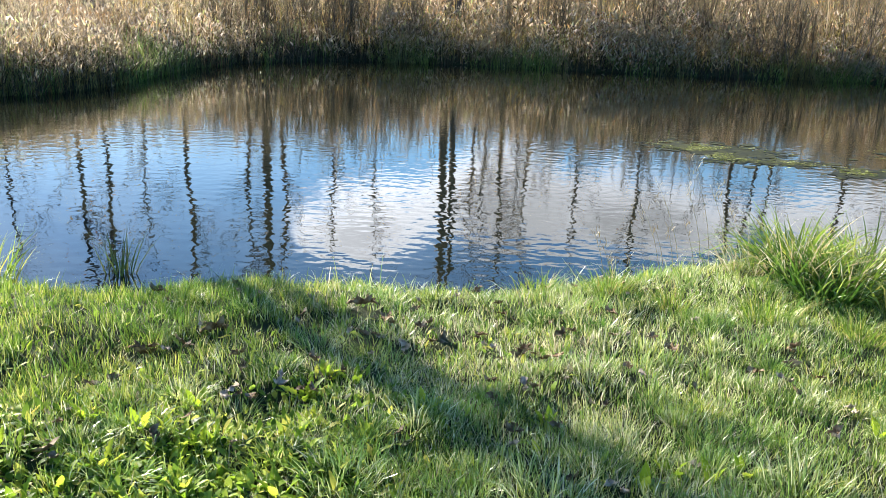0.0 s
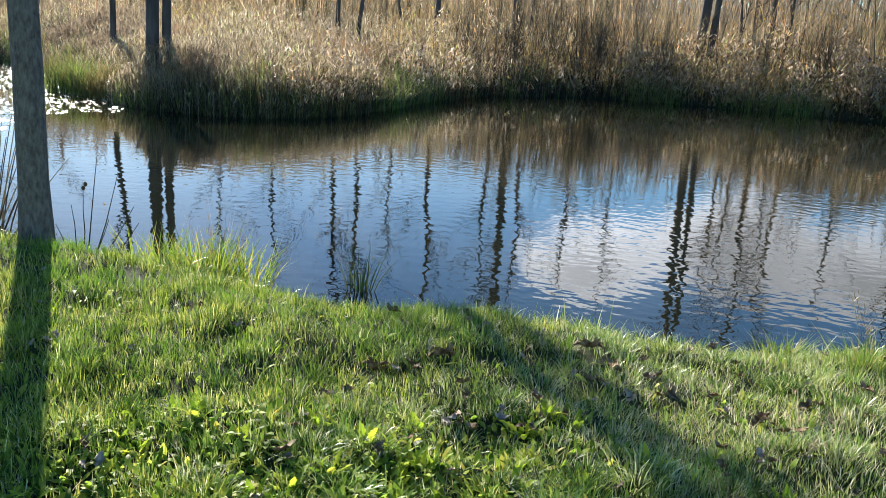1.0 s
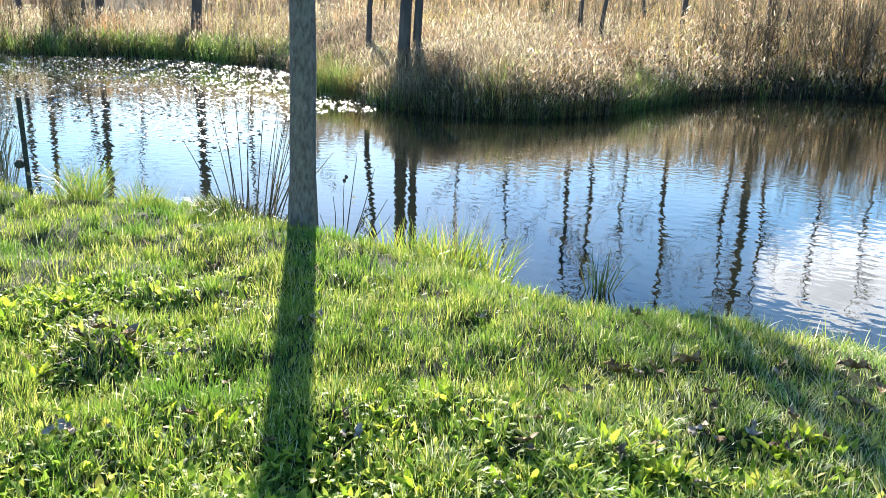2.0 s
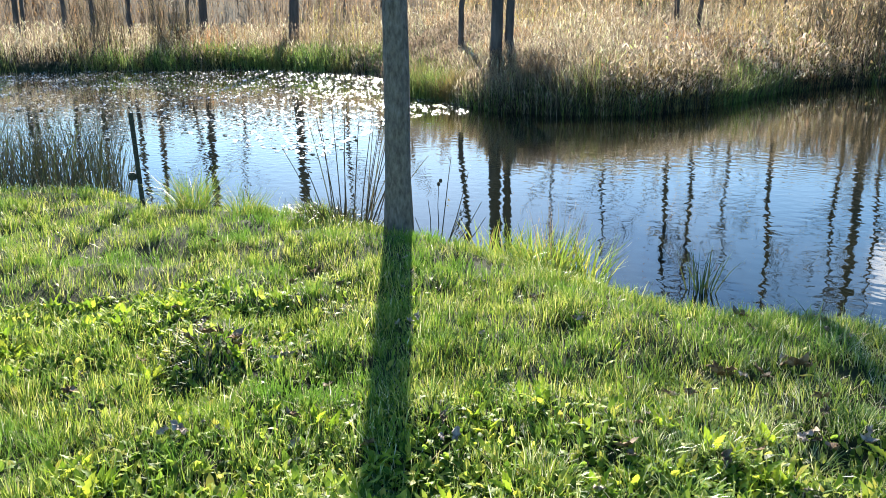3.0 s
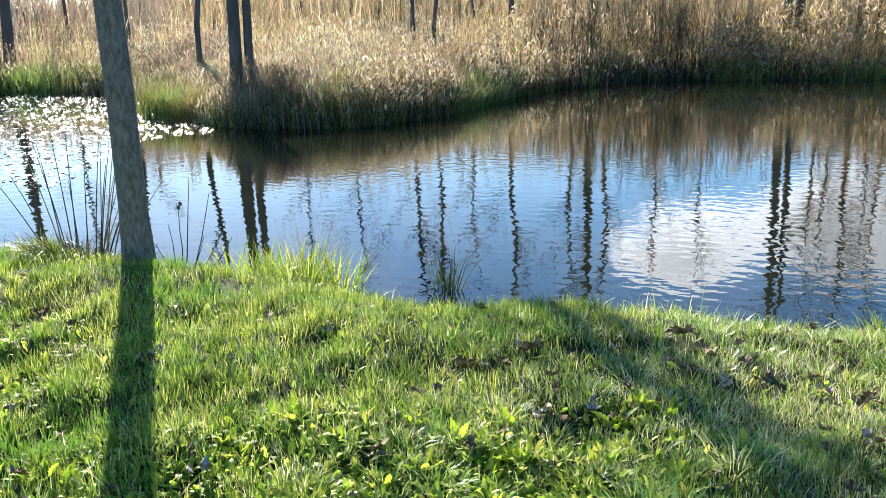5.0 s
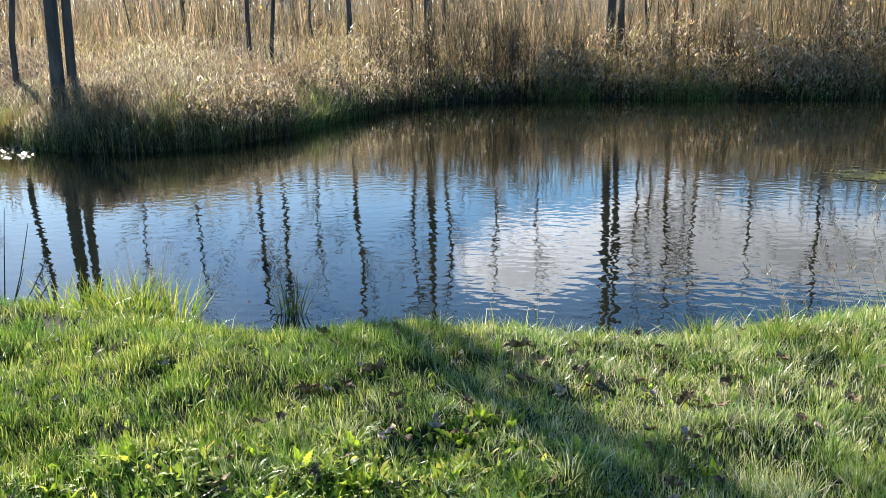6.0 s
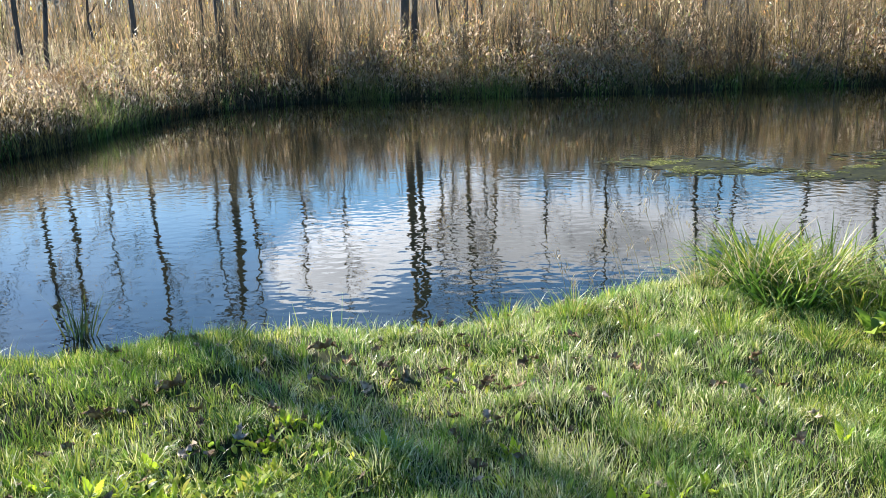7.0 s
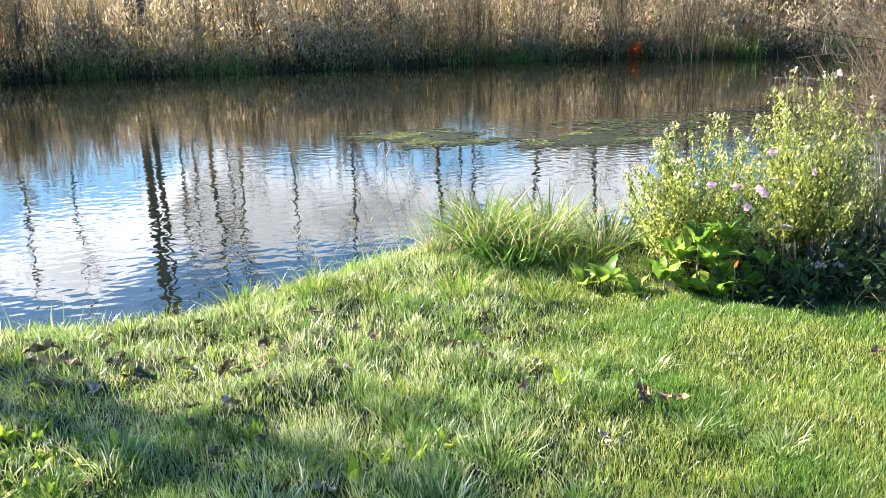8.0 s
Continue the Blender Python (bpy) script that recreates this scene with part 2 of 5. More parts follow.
def build_water():
    m, nt, out = material("pond_water")
    p = node(nt, "ShaderNodeBsdfPrincipled", Roughness=0.015, IOR=1.333)
    deep = ramp(nt, noise_fac(nt, 0.35, 3.0), [(0.35, (0.006, 0.008, 0.005)), (0.7, (0.016, 0.016, 0.008))])
    link(nt, deep, p.inputs["Base Color"])
    # wind patches: calm and ruffled water
    patch = nt.nodes.new("ShaderNodeMapRange")
    patch.inputs["From Min"].default_value, patch.inputs["From Max"].default_value = 0.4, 0.62
    patch.inputs["To Min"].default_value, patch.inputs["To Max"].default_value = 0.45, 1.1
    link(nt, noise_fac(nt, 0.22, 2.0), patch.inputs["Value"])
    small = noise_fac(nt, 14.0, 1.0, 0.5, (1.0, 1.15, 1.0))
    large = noise_fac(nt, 5.6, 1.0, 0.4, (1.0, 1.15, 1.0))
    h = calc(nt, "ADD", calc(nt, "MULTIPLY", small, 0.15), large)
    h = calc(nt, "MULTIPLY", h, patch.outputs[0])
    # the reeds shelter the water on the far side
    where = nt.nodes.new("ShaderNodeSeparateXYZ")
    link(nt, nt.nodes.new("ShaderNodeTexCoord").outputs["Object"], where.inputs[0])
    lee = nt.nodes.new("ShaderNodeMapRange")
    lee.interpolation_type = "SMOOTHSTEP"
    lee.inputs["From Min"].default_value, lee.inputs["From Max"].default_value = 9.0, 21.0
    lee.inputs["To Min"].default_value, lee.inputs["To Max"].default_value = 1.0, 0.3
    link(nt, where.outputs["Y"], lee.inputs["Value"])
    h = calc(nt, "MULTIPLY", h, lee.outputs[0])
    b = node(nt, "ShaderNodeBump", Strength=1.0, Distance=RIPPLE)
    link(nt, h, b.inputs["Height"])
    link(nt, b.outputs[0], p.inputs["Normal"])
    link(nt, p.outputs[0], out.inputs[0])
    return m


RIPPLE = 0.0036
M_WATER = build_water()

# ---- mesh helpers ----
rng = np.random.default_rng(7)


def mesh_tris(name, verts, tris, mat, smooth=False):
    verts, tris = np.asarray(verts, dtype=np.float32), np.asarray(tris, dtype=np.int32)
    me = bpy.data.meshes.new(name)
    me.vertices.add(len(verts))
    me.vertices.foreach_set("co", verts.ravel())
    me.loops.add(len(tris) * 3)
    me.loops.foreach_set("vertex_index", tris.ravel())
    me.polygons.add(len(tris))
    me.polygons.foreach_set("loop_start", np.arange(len(tris), dtype=np.int32) * 3)
    if smooth:
        me.polygons.foreach_set("use_smooth", np.ones(len(tris), dtype=bool))
    me.update(calc_edges=True)
    if mat:
        me.materials.append(mat)
    return me


def join(pieces):
    vs, ts, n = [], [], 0
    for v, t in pieces:
        vs.append(np.asarray(v, dtype=float).reshape(-1, 3))
        ts.append(np.asarray(t, dtype=int).reshape(-1, 3) + n)
        n += len(vs[-1])
    return np.concatenate(vs), np.concatenate(ts)


def part(name, mesh, parent, label="", at=None):
    ob = new(name, mesh)
    ob.parent = parent
    if at is not None:
        ob.matrix_basis = at
    if label:
        ob["label"] = label
    return ob


def blades(pos, height, width, yaw, lean, bend, segs=2, face=None, taper=0.8, profile=None):
    """Thin bent blades standing at pos, each leaning towards its yaw."""
    pos = np.asarray(pos, dtype=float)
    n = len(pos)
    height, width, yaw, lean, bend = [np.broadcast_to(np.asarray(a, dtype=float), n) for a in (height, width, yaw, lean, bend)]
    face = yaw if face is None else np.broadcast_to(face, n)
    d = np.stack([np.cos(yaw), np.sin(yaw)], 1)
    side = np.stack([-np.sin(face), np.cos(face)], 1)
    verts = np.zeros((n, 2 * segs + 1, 3))
    for k in range(segs + 1):
        s = k / segs
        out = height * (lean * s + bend * s * s)
        up = height * s * np.sqrt(np.maximum(0.05, 1 - np.minimum(0.95, (lean * 0.6 + bend * s * 0.9) ** 2)))
        c = np.concatenate([pos[:, :2] + d * out[:, None], (pos[:, 2] + up)[:, None]], 1)
        if k == segs:
            verts[:, 2 * k] = c
        else:
            w = (width * (profile[k] if profile else (1 - s) ** taper * (0.75 + 0.5 * (s > 0))))[:, None] / 2
            verts[:, 2 * k] = c
            verts[:, 2 * k + 1] = c
            verts[:, 2 * k, :2] -= side * w
            verts[:, 2 * k + 1, :2] += side * w
    tris = []
    for k in range(segs - 1):
        a = 2 * k
        tris += [(a, a + 1, a + 3), (a, a + 3, a + 2)]
    a = 2 * (segs - 1)
    tris.append((a, a + 1, a + 2))
    tris = np.array(tris)
    faces = (np.arange(n) * (2 * segs + 1))[:, None, None] + tris[None]
    return verts.reshape(-1, 3), faces.reshape(-1, 3)


def tube(points, radii, sides=8, rough=0.0, seed=0):
    """A tapered tube along points, closed at its end."""
    pts, radii = np.asarray(points, dtype=float), np.asarray(radii, dtype=float)
    r = np.random.default_rng(seed)
    t = np.gradient(pts, axis=0)
    t /= np.linalg.norm(t, axis=1)[:, None] + 1e-9
    ref = np.array([1.0, 0, 0]) if abs(t[0][0]) < 0.8 else np.array([0, 1.0, 0])
    u = np.cross(t, ref)
    u /= np.linalg.norm(u, axis=1)[:, None] + 1e-9
    v = np.cross(t, u)
    a = np.linspace(0, 2 * np.pi, sides, endpoint=False)
    w = 1 + rough * r.standard_normal((len(pts), sides))
    rings = pts[:, None] + (radii[:, None] * w)[:, :, None] * (np.cos(a)[None, :, None] * u[:, None] + np.sin(a)[None, :, None] * v[:, None])
    verts = np.concatenate([rings.reshape(-1, 3), pts[-1:]])
    tris = []
    for i in range(len(pts) - 1):
        for j in range(sides):
            p, q = i * sides + j, i * sides + (j + 1) % sides
            tris += [(p, q, q + sides), (p, q + sides, p + sides)]
    e = (len(pts) - 1) * sides
    tris += [(e + j, e + (j + 1) % sides, len(verts) - 1) for j in range(sides)]
    return verts, np.array(tris)


# ---- plan: the pond and the ground ----
WATER = -0.35
POND = np.array([
    (-46, -6), (-30, -2.5), (-20, 0.2), (-13, 2.2), (-9.5, 3.4), (-7.6, 4.3), (-6.1, 4.75), (-4.8, 5.0), (-3.9, 5.08), (-2.7, 4.82),
    (-1.6, 4.74), (-0.4, 4.98), (0.6, 5.25), (1.5, 5.55), (2.3, 5.95), (3.2, 6.0), (4.4, 5.8), (5.8, 5.6), (8.0, 6.0), (11.0, 7.4), (15.0, 9.5), (21.0, 12.5), (28.0, 16.0),
    (34, 22), (33, 28), (26, 31.5), (20, 34), (14, 34.5), (9, 33), (4, 32.8), (-1, 33.2), (-5, 31.8), (-7.2, 28), (-7.9, 24), (-7.8, 20.5), (-7.8, 18.0), (-8.3, 16.3),
    (-9.4, 15.3), (-10.9, 15.1), (-12.5, 15.9), (-14.3, 17.3), (-18, 20.6), (-23, 23.6), (-29, 23.4), (-33, 19.5), (-36, 15), (-46, 12)])


def shore(x, y):
    """Distance to the pond's edge: above 0 on land."""
    x, y = np.asarray(x, dtype=float), np.asarray(y, dtype=float)
    best, inside = np.full(x.shape, 1e9), np.zeros(x.shape, dtype=bool)
    for a, b in zip(POND, np.roll(POND, -1, axis=0)):
        e = b - a
        t = np.clip(((x - a[0]) * e[0] + (y - a[1]) * e[1]) / (e @ e), 0, 1)
        best = np.minimum(best, np.hypot(x - a[0] - t * e[0], y - a[1] - t * e[1]))
        if a[1] != b[1]:
            cross = ((a[1] > y) != (b[1] > y)) & (x < (b[0] - a[0]) * (y - a[1]) / (b[1] - a[1]) + a[0])
            inside ^= cross
    return np.where(inside, -best, best)


def patchy(x, y, scale, seed=0):
    """Smooth random ups and downs from -1 to 1."""
    x, y = np.asarray(x, dtype=float) * scale, np.asarray(y, dtype=float) * scale
    i, j = np.floor(x), np.floor(y)
    fx, fy = x - i, y - j
    fx, fy = fx * fx * (3 - 2 * fx), fy * fy * (3 - 2 * fy)

    def corner(a, b):
        v = np.sin(a * 127.1 + b * 311.7 + seed * 74.7) * 43758.5453
        return (v - np.floor(v)) * 2 - 1

    return (corner(i, j) * (1 - fx) + corner(i + 1, j) * fx) * (1 - fy) + (corner(i, j + 1) * (1 - fx) + corner(i + 1, j + 1) * fx) * fy


def waves(x, y):
    return 0.5 * np.sin(1.7 * x + 0.6 * y + 0.4) * np.sin(1.3 * y - 0.5 * x) + 0.3 * np.sin(4.1 * x - 2.3 * y) * np.sin(3.1 * y + 1.9 * x + 1)


def land(x, y):
    """Height of the ground."""
    x, y = np.asarray(x, dtype=float), np.asarray(y, dtype=float)
    d = shore(x, y) + 0.12 * np.sin(2.1 * x + 0.8 * y) * np.sin(1.7 * y - 0.6 * x) * (np.hypot(x, y) < 14)
    near = y < 9 + 0.25 * np.abs(x)
    top = np.where(near, 0.0, -0.12)
    s = np.clip(d / np.where(near, 0.7, 1.6), 0, 1)
    rise = WATER - 0.04 + (top - WATER + 0.04) * (1 - (1 - s) ** 2.2)
    bed = WATER - 0.04 - 0.7 * np.clip(-d / 2.0, 0, 1)
    h = np.where(d > 0, rise, bed)
    lump = patchy(x, y, 2.7, 1) + 0.6 * patchy(x, y, 5.1, 2)
    hollow = 0.09 * np.exp(-((x + 3.16) ** 2 + (y - 1.86) ** 2) / 0.045) - 0.09 * np.exp(-((x + 3.42) ** 2 + (y - 2.2) ** 2) / 0.05) + 0.06 * np.exp(-((x + 0.02) ** 2 + (y - 4.3) ** 2) / 0.02)
    near_lump = np.where(near, 0.042, 0.0) * (1 - 0.6 / (1 + np.exp(np.clip(-(x - 1.6 - 0.35 * (y - 2.5)) * 5.0, -60, 60))))
    return h + (np.where(d > 0.2, 0.035, 0.0) * waves(x, y) + near_lump * lump - hollow) * np.clip(d, 0, 1)


def build_ground():
    def axis(lo, hi, step, far):
        a = list(np.arange(lo, hi + 1e-6, step))
        for sign, start in ((-1, lo), (1, hi)):
            s, p, grown = step, start, []
            while abs(p) < far:
                s = min(s * 1.16, 0.7 if abs(p) < 50 else 400.0)
                p += sign * s
                grown.append(p)
            a = grown[::-1] + a if sign < 0 else a + grown
        return np.array(a)

    xs, ys = axis(-9.5, 6.0, 0.11, 1800.0), axis(-0.5, 8.0, 0.11, 1800.0)
    gx, gy = np.meshgrid(xs, ys)
    gz = land(gx, gy)
    nx, ny = len(xs), len(ys)
    i, j = np.meshgrid(np.arange(nx - 1), np.arange(ny - 1))
    a = (j * nx + i).ravel()
    tris = np.concatenate([np.stack([a, a + 1, a + nx + 1], 1), np.stack([a, a + nx + 1, a + nx], 1)])
    me = mesh_tris("ground", np.stack([gx.ravel(), gy.ravel(), gz.ravel()], 1), tris, M_SOIL, True)
    return tagged(new("ground", me), "earthy grassed bank sloping down to a pond", "ground", kind="structure")


build_ground()
me = mesh_tris("water", [(-70, -20, WATER), (60, -20, WATER), (60, 60, WATER), (-70, 60, WATER)], [(0, 1, 2), (0, 2, 3)], M_WATER)
tagged(new("water", me), "dark rippled pond water mirroring sky and bare trees", "water", kind="structure")


def scatter(x0, x1, y0, y1, n, keep, r=rng):
    x, y = r.uniform(x0, x1, n), r.uniform(y0, y1, n)
    k = keep(x, y)
    x, y = x[k], y[k]
    return np.stack([x, y, land(x, y)], 1)


# ---- near lawn ----
def clump(x, y, s=1.0):
    return 0.7 * patchy(x, y, 1.6 * s, 3) + 0.6 * patchy(x, y, 4.3 * s, 4)


def in_lawn(x, y):
    """The trodden lawn on the near side, out to where it is seen."""
    return (shore(x, y) > 0.02) & (y > -1.2) & (y < 9)


def weed_share(x, y):
    """How thick the broad-leaved weeds stand, from 0 to 1."""
    az, r = np.degrees(np.arctan2(-x, y)), np.hypot(x, y)
    side = 1.2 * np.exp(-((x + 4.2) / 0.9) ** 2 - ((y - 2.0) / 0.8) ** 2)
    return np.clip(np.clip((3.5 - r) / 1.0, 0, 1) * np.clip((az + 3) / 14, 0, 1) * np.clip((75 - az) / 8, 0, 1) + side, 0, 1) * np.clip(0.75 + 0.6 * patchy(x, y, 2.2, 9), 0, 1)


def short_side(x, y):
    """How mown the grass is: 1 at the right, 0 elsewhere."""
    return 1 / (1 + np.exp(-(x - 1.6 - 0.35 * (y - 2.5)) * 5.0))


def dry_side(x, y):
    return 1 / (1 + np.exp(-(x + 0.5 - 0.5 * (y - 4)) * 2.6))


# dead leaves lie here, on pressed grass
LEAF_SPOTS = [(-0.4, 3.67), (-0.2, 3.62), (-0.08, 3.93), (0.23, 3.66), (0.37, 3.62), (0.46, 3.48), (0.33, 3.16), (-0.01, 3.78), (0.6, 2.38), (1.94, 2.6), (2.04, 2.59), (1.66, 2.45), (1.45, 3.47), (1.54, 3.34), (1.69, 3.71),
              (3.18, 2.62), (2.62, 2.89), (0.62, 3.77), (-3.57, 2.18), (-3.43, 2.13), (-3.3, 2.2), (-3.04, 2.29), (-2.55, 3.75), (-2.16, 3.53), (-4.07, 3.35), (-1.36, 2.47), (-0.87, 3.07), (-0.79, 3.04), (-0.69, 3.14), (-1.38, 3.41),
              (-1.22, 3.5), (-2.72, 1.5), (-3.47, 1.45), (-2.8, 2.91), (-0.45, 4.04), (-0.3, 3.9), (-1.9, 2.15), (-0.55, 3.1), (1.72, 3.1), (-1.1, 3.62)]
HOLES = LEAF_SPOTS + [(0.52, 4.08), (0.45, 4.12), (0.58, 4.04), (0.1, 4.3), (1.0, 3.9), (0.85, 3.3), (1.2, 2.9), (-0.2, 2.95), (1.15, 3.75), (2.0, 3.55), (2.35, 4.35), (2.6, 4.45), (2.75, 4.5)]


def under_bushes(x, y):
    """Where undergrowth, coloured dark for the bushes' shade, stands in place of grass."""
    return ((x - 3.95) / 1.05) ** 2 + ((y - 4.0) / 0.72) ** 2 < 1 + 0.25 * patchy(x, y, 3.0, 71)


def lawn_blades():
    # dense close up, thinner with distance; two thirds stand in tussocks
    def near_more(x, y):
        shade = under_bushes(x, y)
        return in_lawn(x, y) & ~(shade & (rng.random(len(x)) < 0.85)) & (rng.random(len(x)) < np.clip(3.0 / np.hypot(x, y), 0.2, 1.0) ** 1.4 * np.where((np.hypot(x, y) < 1.6) | (y < 0.3 - 0.25 * np.abs(x)), 0.4, 1.0))

    flat = scatter(-10.5, 6.5, -1.2, 6.6, 490000, near_more)
    mid = scatter(-10.5, 6.5, 0.3, 6.6, 8500, near_more)
    size = rng.uniform(0.03, 0.085, len(mid))
    count = rng.integers(22, 60, len(mid))
    who = np.repeat(np.arange(len(mid)), count)
    a, q = rng.uniform(0, 2 * np.pi, len(who)), np.sqrt(rng.random(len(who)))
    tx, ty = mid[who, 0] + np.cos(a) * q * size[who], mid[who, 1] + np.sin(a) * q * size[who]
    tuft = np.stack([tx, ty, land(tx, ty)], 1)
    p = np.concatenate([flat, tuft])
    outward = np.concatenate([rng.uniform(0, 2 * np.pi, len(flat)), a + rng.normal(0, 0.5, len(a))])
    rim = np.concatenate([rng.uniform(0.2, 1.0, len(flat)), q])
    tall = np.concatenate([np.zeros(len(flat)), 0.3 + size[who] * 9])
    k = shore(p[:, 0], p[:, 1]) > 0.03
    p, outward, rim, tall = p[k], outward[k], rim[k], tall[k]
    x, y = p[:, 0], p[:, 1]
    s = short_side(x, y)
    k = rng.random(len(p)) < np.clip(0.86 + 0.8 * clump(x, y) + 1.0 * patchy(x, y, 7.0, 8) + 0.4 * s, 0.22, 1.0) * (1 - 0.7 * weed_share(x, y))
    for hx, hy in HOLES:
        k &= ~((np.hypot(x - hx, (y - hy) * 0.7) < 0.07 - 0.03 * s) & (rng.random(len(x)) < 0.75))
    p, outward, rim, tall, x, y, s = p[k], outward[k], rim[k], tall[k], x[k], y[k], s[k]
    n, d, rr, c = len(p), shore(x, y), np.hypot(x, y), clump(x, y)
    h = (0.04 + 0.04 * rng.random(n) + 0.045 * tall * rng.uniform(0.5, 1.0, n) + 0.02 * np.clip(c, 0, 1)) * (1 - 0.5 * s) * (1 - 0.18 * dry_side(x, y)) * (1 + 0.9 * rng.random(n) * np.exp(-d / 0.3))
    w = (0.0032 + 0.0026 * rng.random(n)) * (1 + 0.13 * np.clip(rr - 3, 0, 5)) * (1 - 0.25 * s)
    lean, bend = 0.05 + 0.4 * rim * rng.random(n), rng.uniform(0.05, 0.65, n) * (0.3 + 0.55 * rim)
    pale = rng.random(n) < np.clip(0.06 + 0.6 * dry_side(x, y) - 0.5 * s, 0, 0.75)
    straw = rng.random(n) < 0.05 + 0.13 * dry_side(x, y) * (1 - s) + 0.42 * np.exp(-((x - 0.2) / 0.95) ** 2 - ((y - 3.8) / 0.6) ** 2) * np.clip(0.6 + patchy(x, y, 3.0, 5), 0, 1)
    for name, k, m, label in (("grass", ~pale & ~straw, M_GRASS, "bright green uncut lawn grass on the bank"),
                              ("pale_grass", pale & ~straw, M_PALE_GRASS, "greyish pale green lawn grass on the bank"),
                              ("dry_grass", straw, M_STRAW, "dry straw blades lying among the lawn grass")):
        dry = m is M_STRAW
        v, t = blades(p[k], h[k] * (0.9 if dry else 1), w[k], outward[k], lean[k] + (0.5 if dry else 0), bend[k], 2, outward[k] + rng.uniform(-0.9, 0.9, k.sum()))
        tagged(new(name, mesh_tris(name, v, t, m)), label, "grass", kind="stuff")


lawn_blades()


def sward():
    """Short blades that close the turf between the tussocks."""
    p = scatter(-8.5, 4.5, 0.3, 6.4, 560000, lambda x, y: (shore(x, y) > 0.04) & ~under_bushes(x, y) & (rng.random(len(x)) < np.clip(2.7 / np.hypot(x, y), 0.2, 1.0) ** 1.3 * np.clip(0.6 + 0.9 * patchy(x, y, 9.0, 81) + 0.5 * patchy(x, y, 3.3, 82), 0.12, 1.0) * (1 - 0.6 * weed_share(x, y))))
    for hx, hy in HOLES:
        p = p[(np.hypot(p[:, 0] - hx, (p[:, 1] - hy) * 0.7) > 0.055) | (rng.random(len(p)) < 0.3)]
    n = len(p)
    x, y = p[:, 0], p[:, 1]
    pick = rng.random(n)
    s = short_side(x, y)
    pale = pick < 0.1 + 0.35 * dry_side(x, y) - 0.3 * s
    straw = pick > 0.93 - 0.06 * dry_side(x, y) + 0.09 * s
    for name, k, m, label in (("sward", ~pale & ~straw, M_GRASS, "close green turf between the tussocks"), ("pale_sward", pale, M_PALE_GRASS, "pale close turf on the dry side"), ("dry_sward", straw, M_STRAW, "bits of dry straw in the turf")):
        q = int(k.sum())
        yaw = rng.uniform(0, 6.28, q)
        v, t = blades(p[k], rng.uniform(0.025, 0.065, q), rng.uniform(0.004, 0.0075, q), yaw, rng.uniform(0.1, 0.9, q), 0.0, 1, yaw + rng.uniform(-0.9, 0.9, q))
        tagged(new(name, mesh_tris(name, v, t, m)), label, "grass", kind="stuff")


sward()


def bank_fringe():
    p = scatter(-9.0, 5.0, 2.5, 6.4, 60000, lambda x, y: (shore(x, y) > -0.03) & (shore(x, y) < 0.42) & (rng.random(len(x)) < 0.55 + 0.45 * clump(x * 1.3, y)))
    n = len(p)
    pick = rng.random(n)
    h = rng.uniform(0.07, 0.15, n) + 0.13 * rng.random(n) ** 4
    yaw = rng.uniform(0, 6.28, n)
    for name, k, m, label in (("bank_grass", pick < 0.45, M_GRASS, "ragged green grass hanging over the bank's edge"), ("bleached_bank_grass", pick >= 0.45, M_PALE_GRASS, "bleached grass hanging over the bank's edge")):
        q = int(k.sum())
        v, t = blades(p[k], h[k], 0.006, yaw[k], rng.uniform(0.1, 0.6, q), rng.uniform(0.1, 1.0, q), 3, yaw[k] + rng.uniform(-0.9, 0.9, q))
        tagged(new(name, mesh_tris(name, v, t, m)), label, "grass", kind="stuff")


bank_fringe()


def outer_lawn():
    """Coarser grass where the lawn runs on out of sight."""
    p = scatter(-22, 20, -16, 9, 300000, lambda x, y: (shore(x, y) > 0.05) & ((y < -1.2) | (x < -10.5) | (x > 6.5)) & (rng.random(len(x)) < np.clip(8 / np.hypot(x, y), 0.2, 1)))
    n = len(p)
    v, t = blades(p, rng.uniform(0.05, 0.12, n), 0.013, rng.uniform(0, 6.28, n), rng.uniform(0.1, 0.6, n), rng.uniform(0.1, 0.9, n), 1)
    tagged(new("outer_grass", mesh_tris("outer_grass", v, t, M_GRASS)), "green lawn grass running on round the pond", "grass", kind="stuff")


outer_lawn()


def mown_lawn():
    """Short dense grass on the open, mown side."""
    p = scatter(-0.4, 6.4, -1.0, 4.6, 500000, lambda x, y: (shore(x, y) > 0.4) & ~under_bushes(x, y) & (rng.random(len(x)) < short_side(x, y) ** 2 * np.clip(3.2 / np.hypot(x, y), 0.2, 1.0) * np.clip((y + 1.0) / 1.5 + 0.3 * patchy(x, y, 2.0, 91), 0, 1)))
    n = len(p)
    pick = rng.random(n) < 0.14
    for name, k, m, label in (("mown_grass", ~pick, M_GRASS, "short mown green lawn"), ("pale_mown_grass", pick, M_PALE_GRASS, "paler short blades in the mown lawn")):
        q = int(k.sum())
        yaw = rng.uniform(0, 6.28, q)
        v, t = blades(p[k], rng.uniform(0.018, 0.04, q), rng.uniform(0.003, 0.0055, q), yaw, rng.uniform(0.1, 0.6, q), 0.0, 1, yaw + rng.uniform(-0.9, 0.9, q))
        tagged(new(name, mesh_tris(name, v, t, m)), label, "grass", kind="stuff")


mown_lawn()


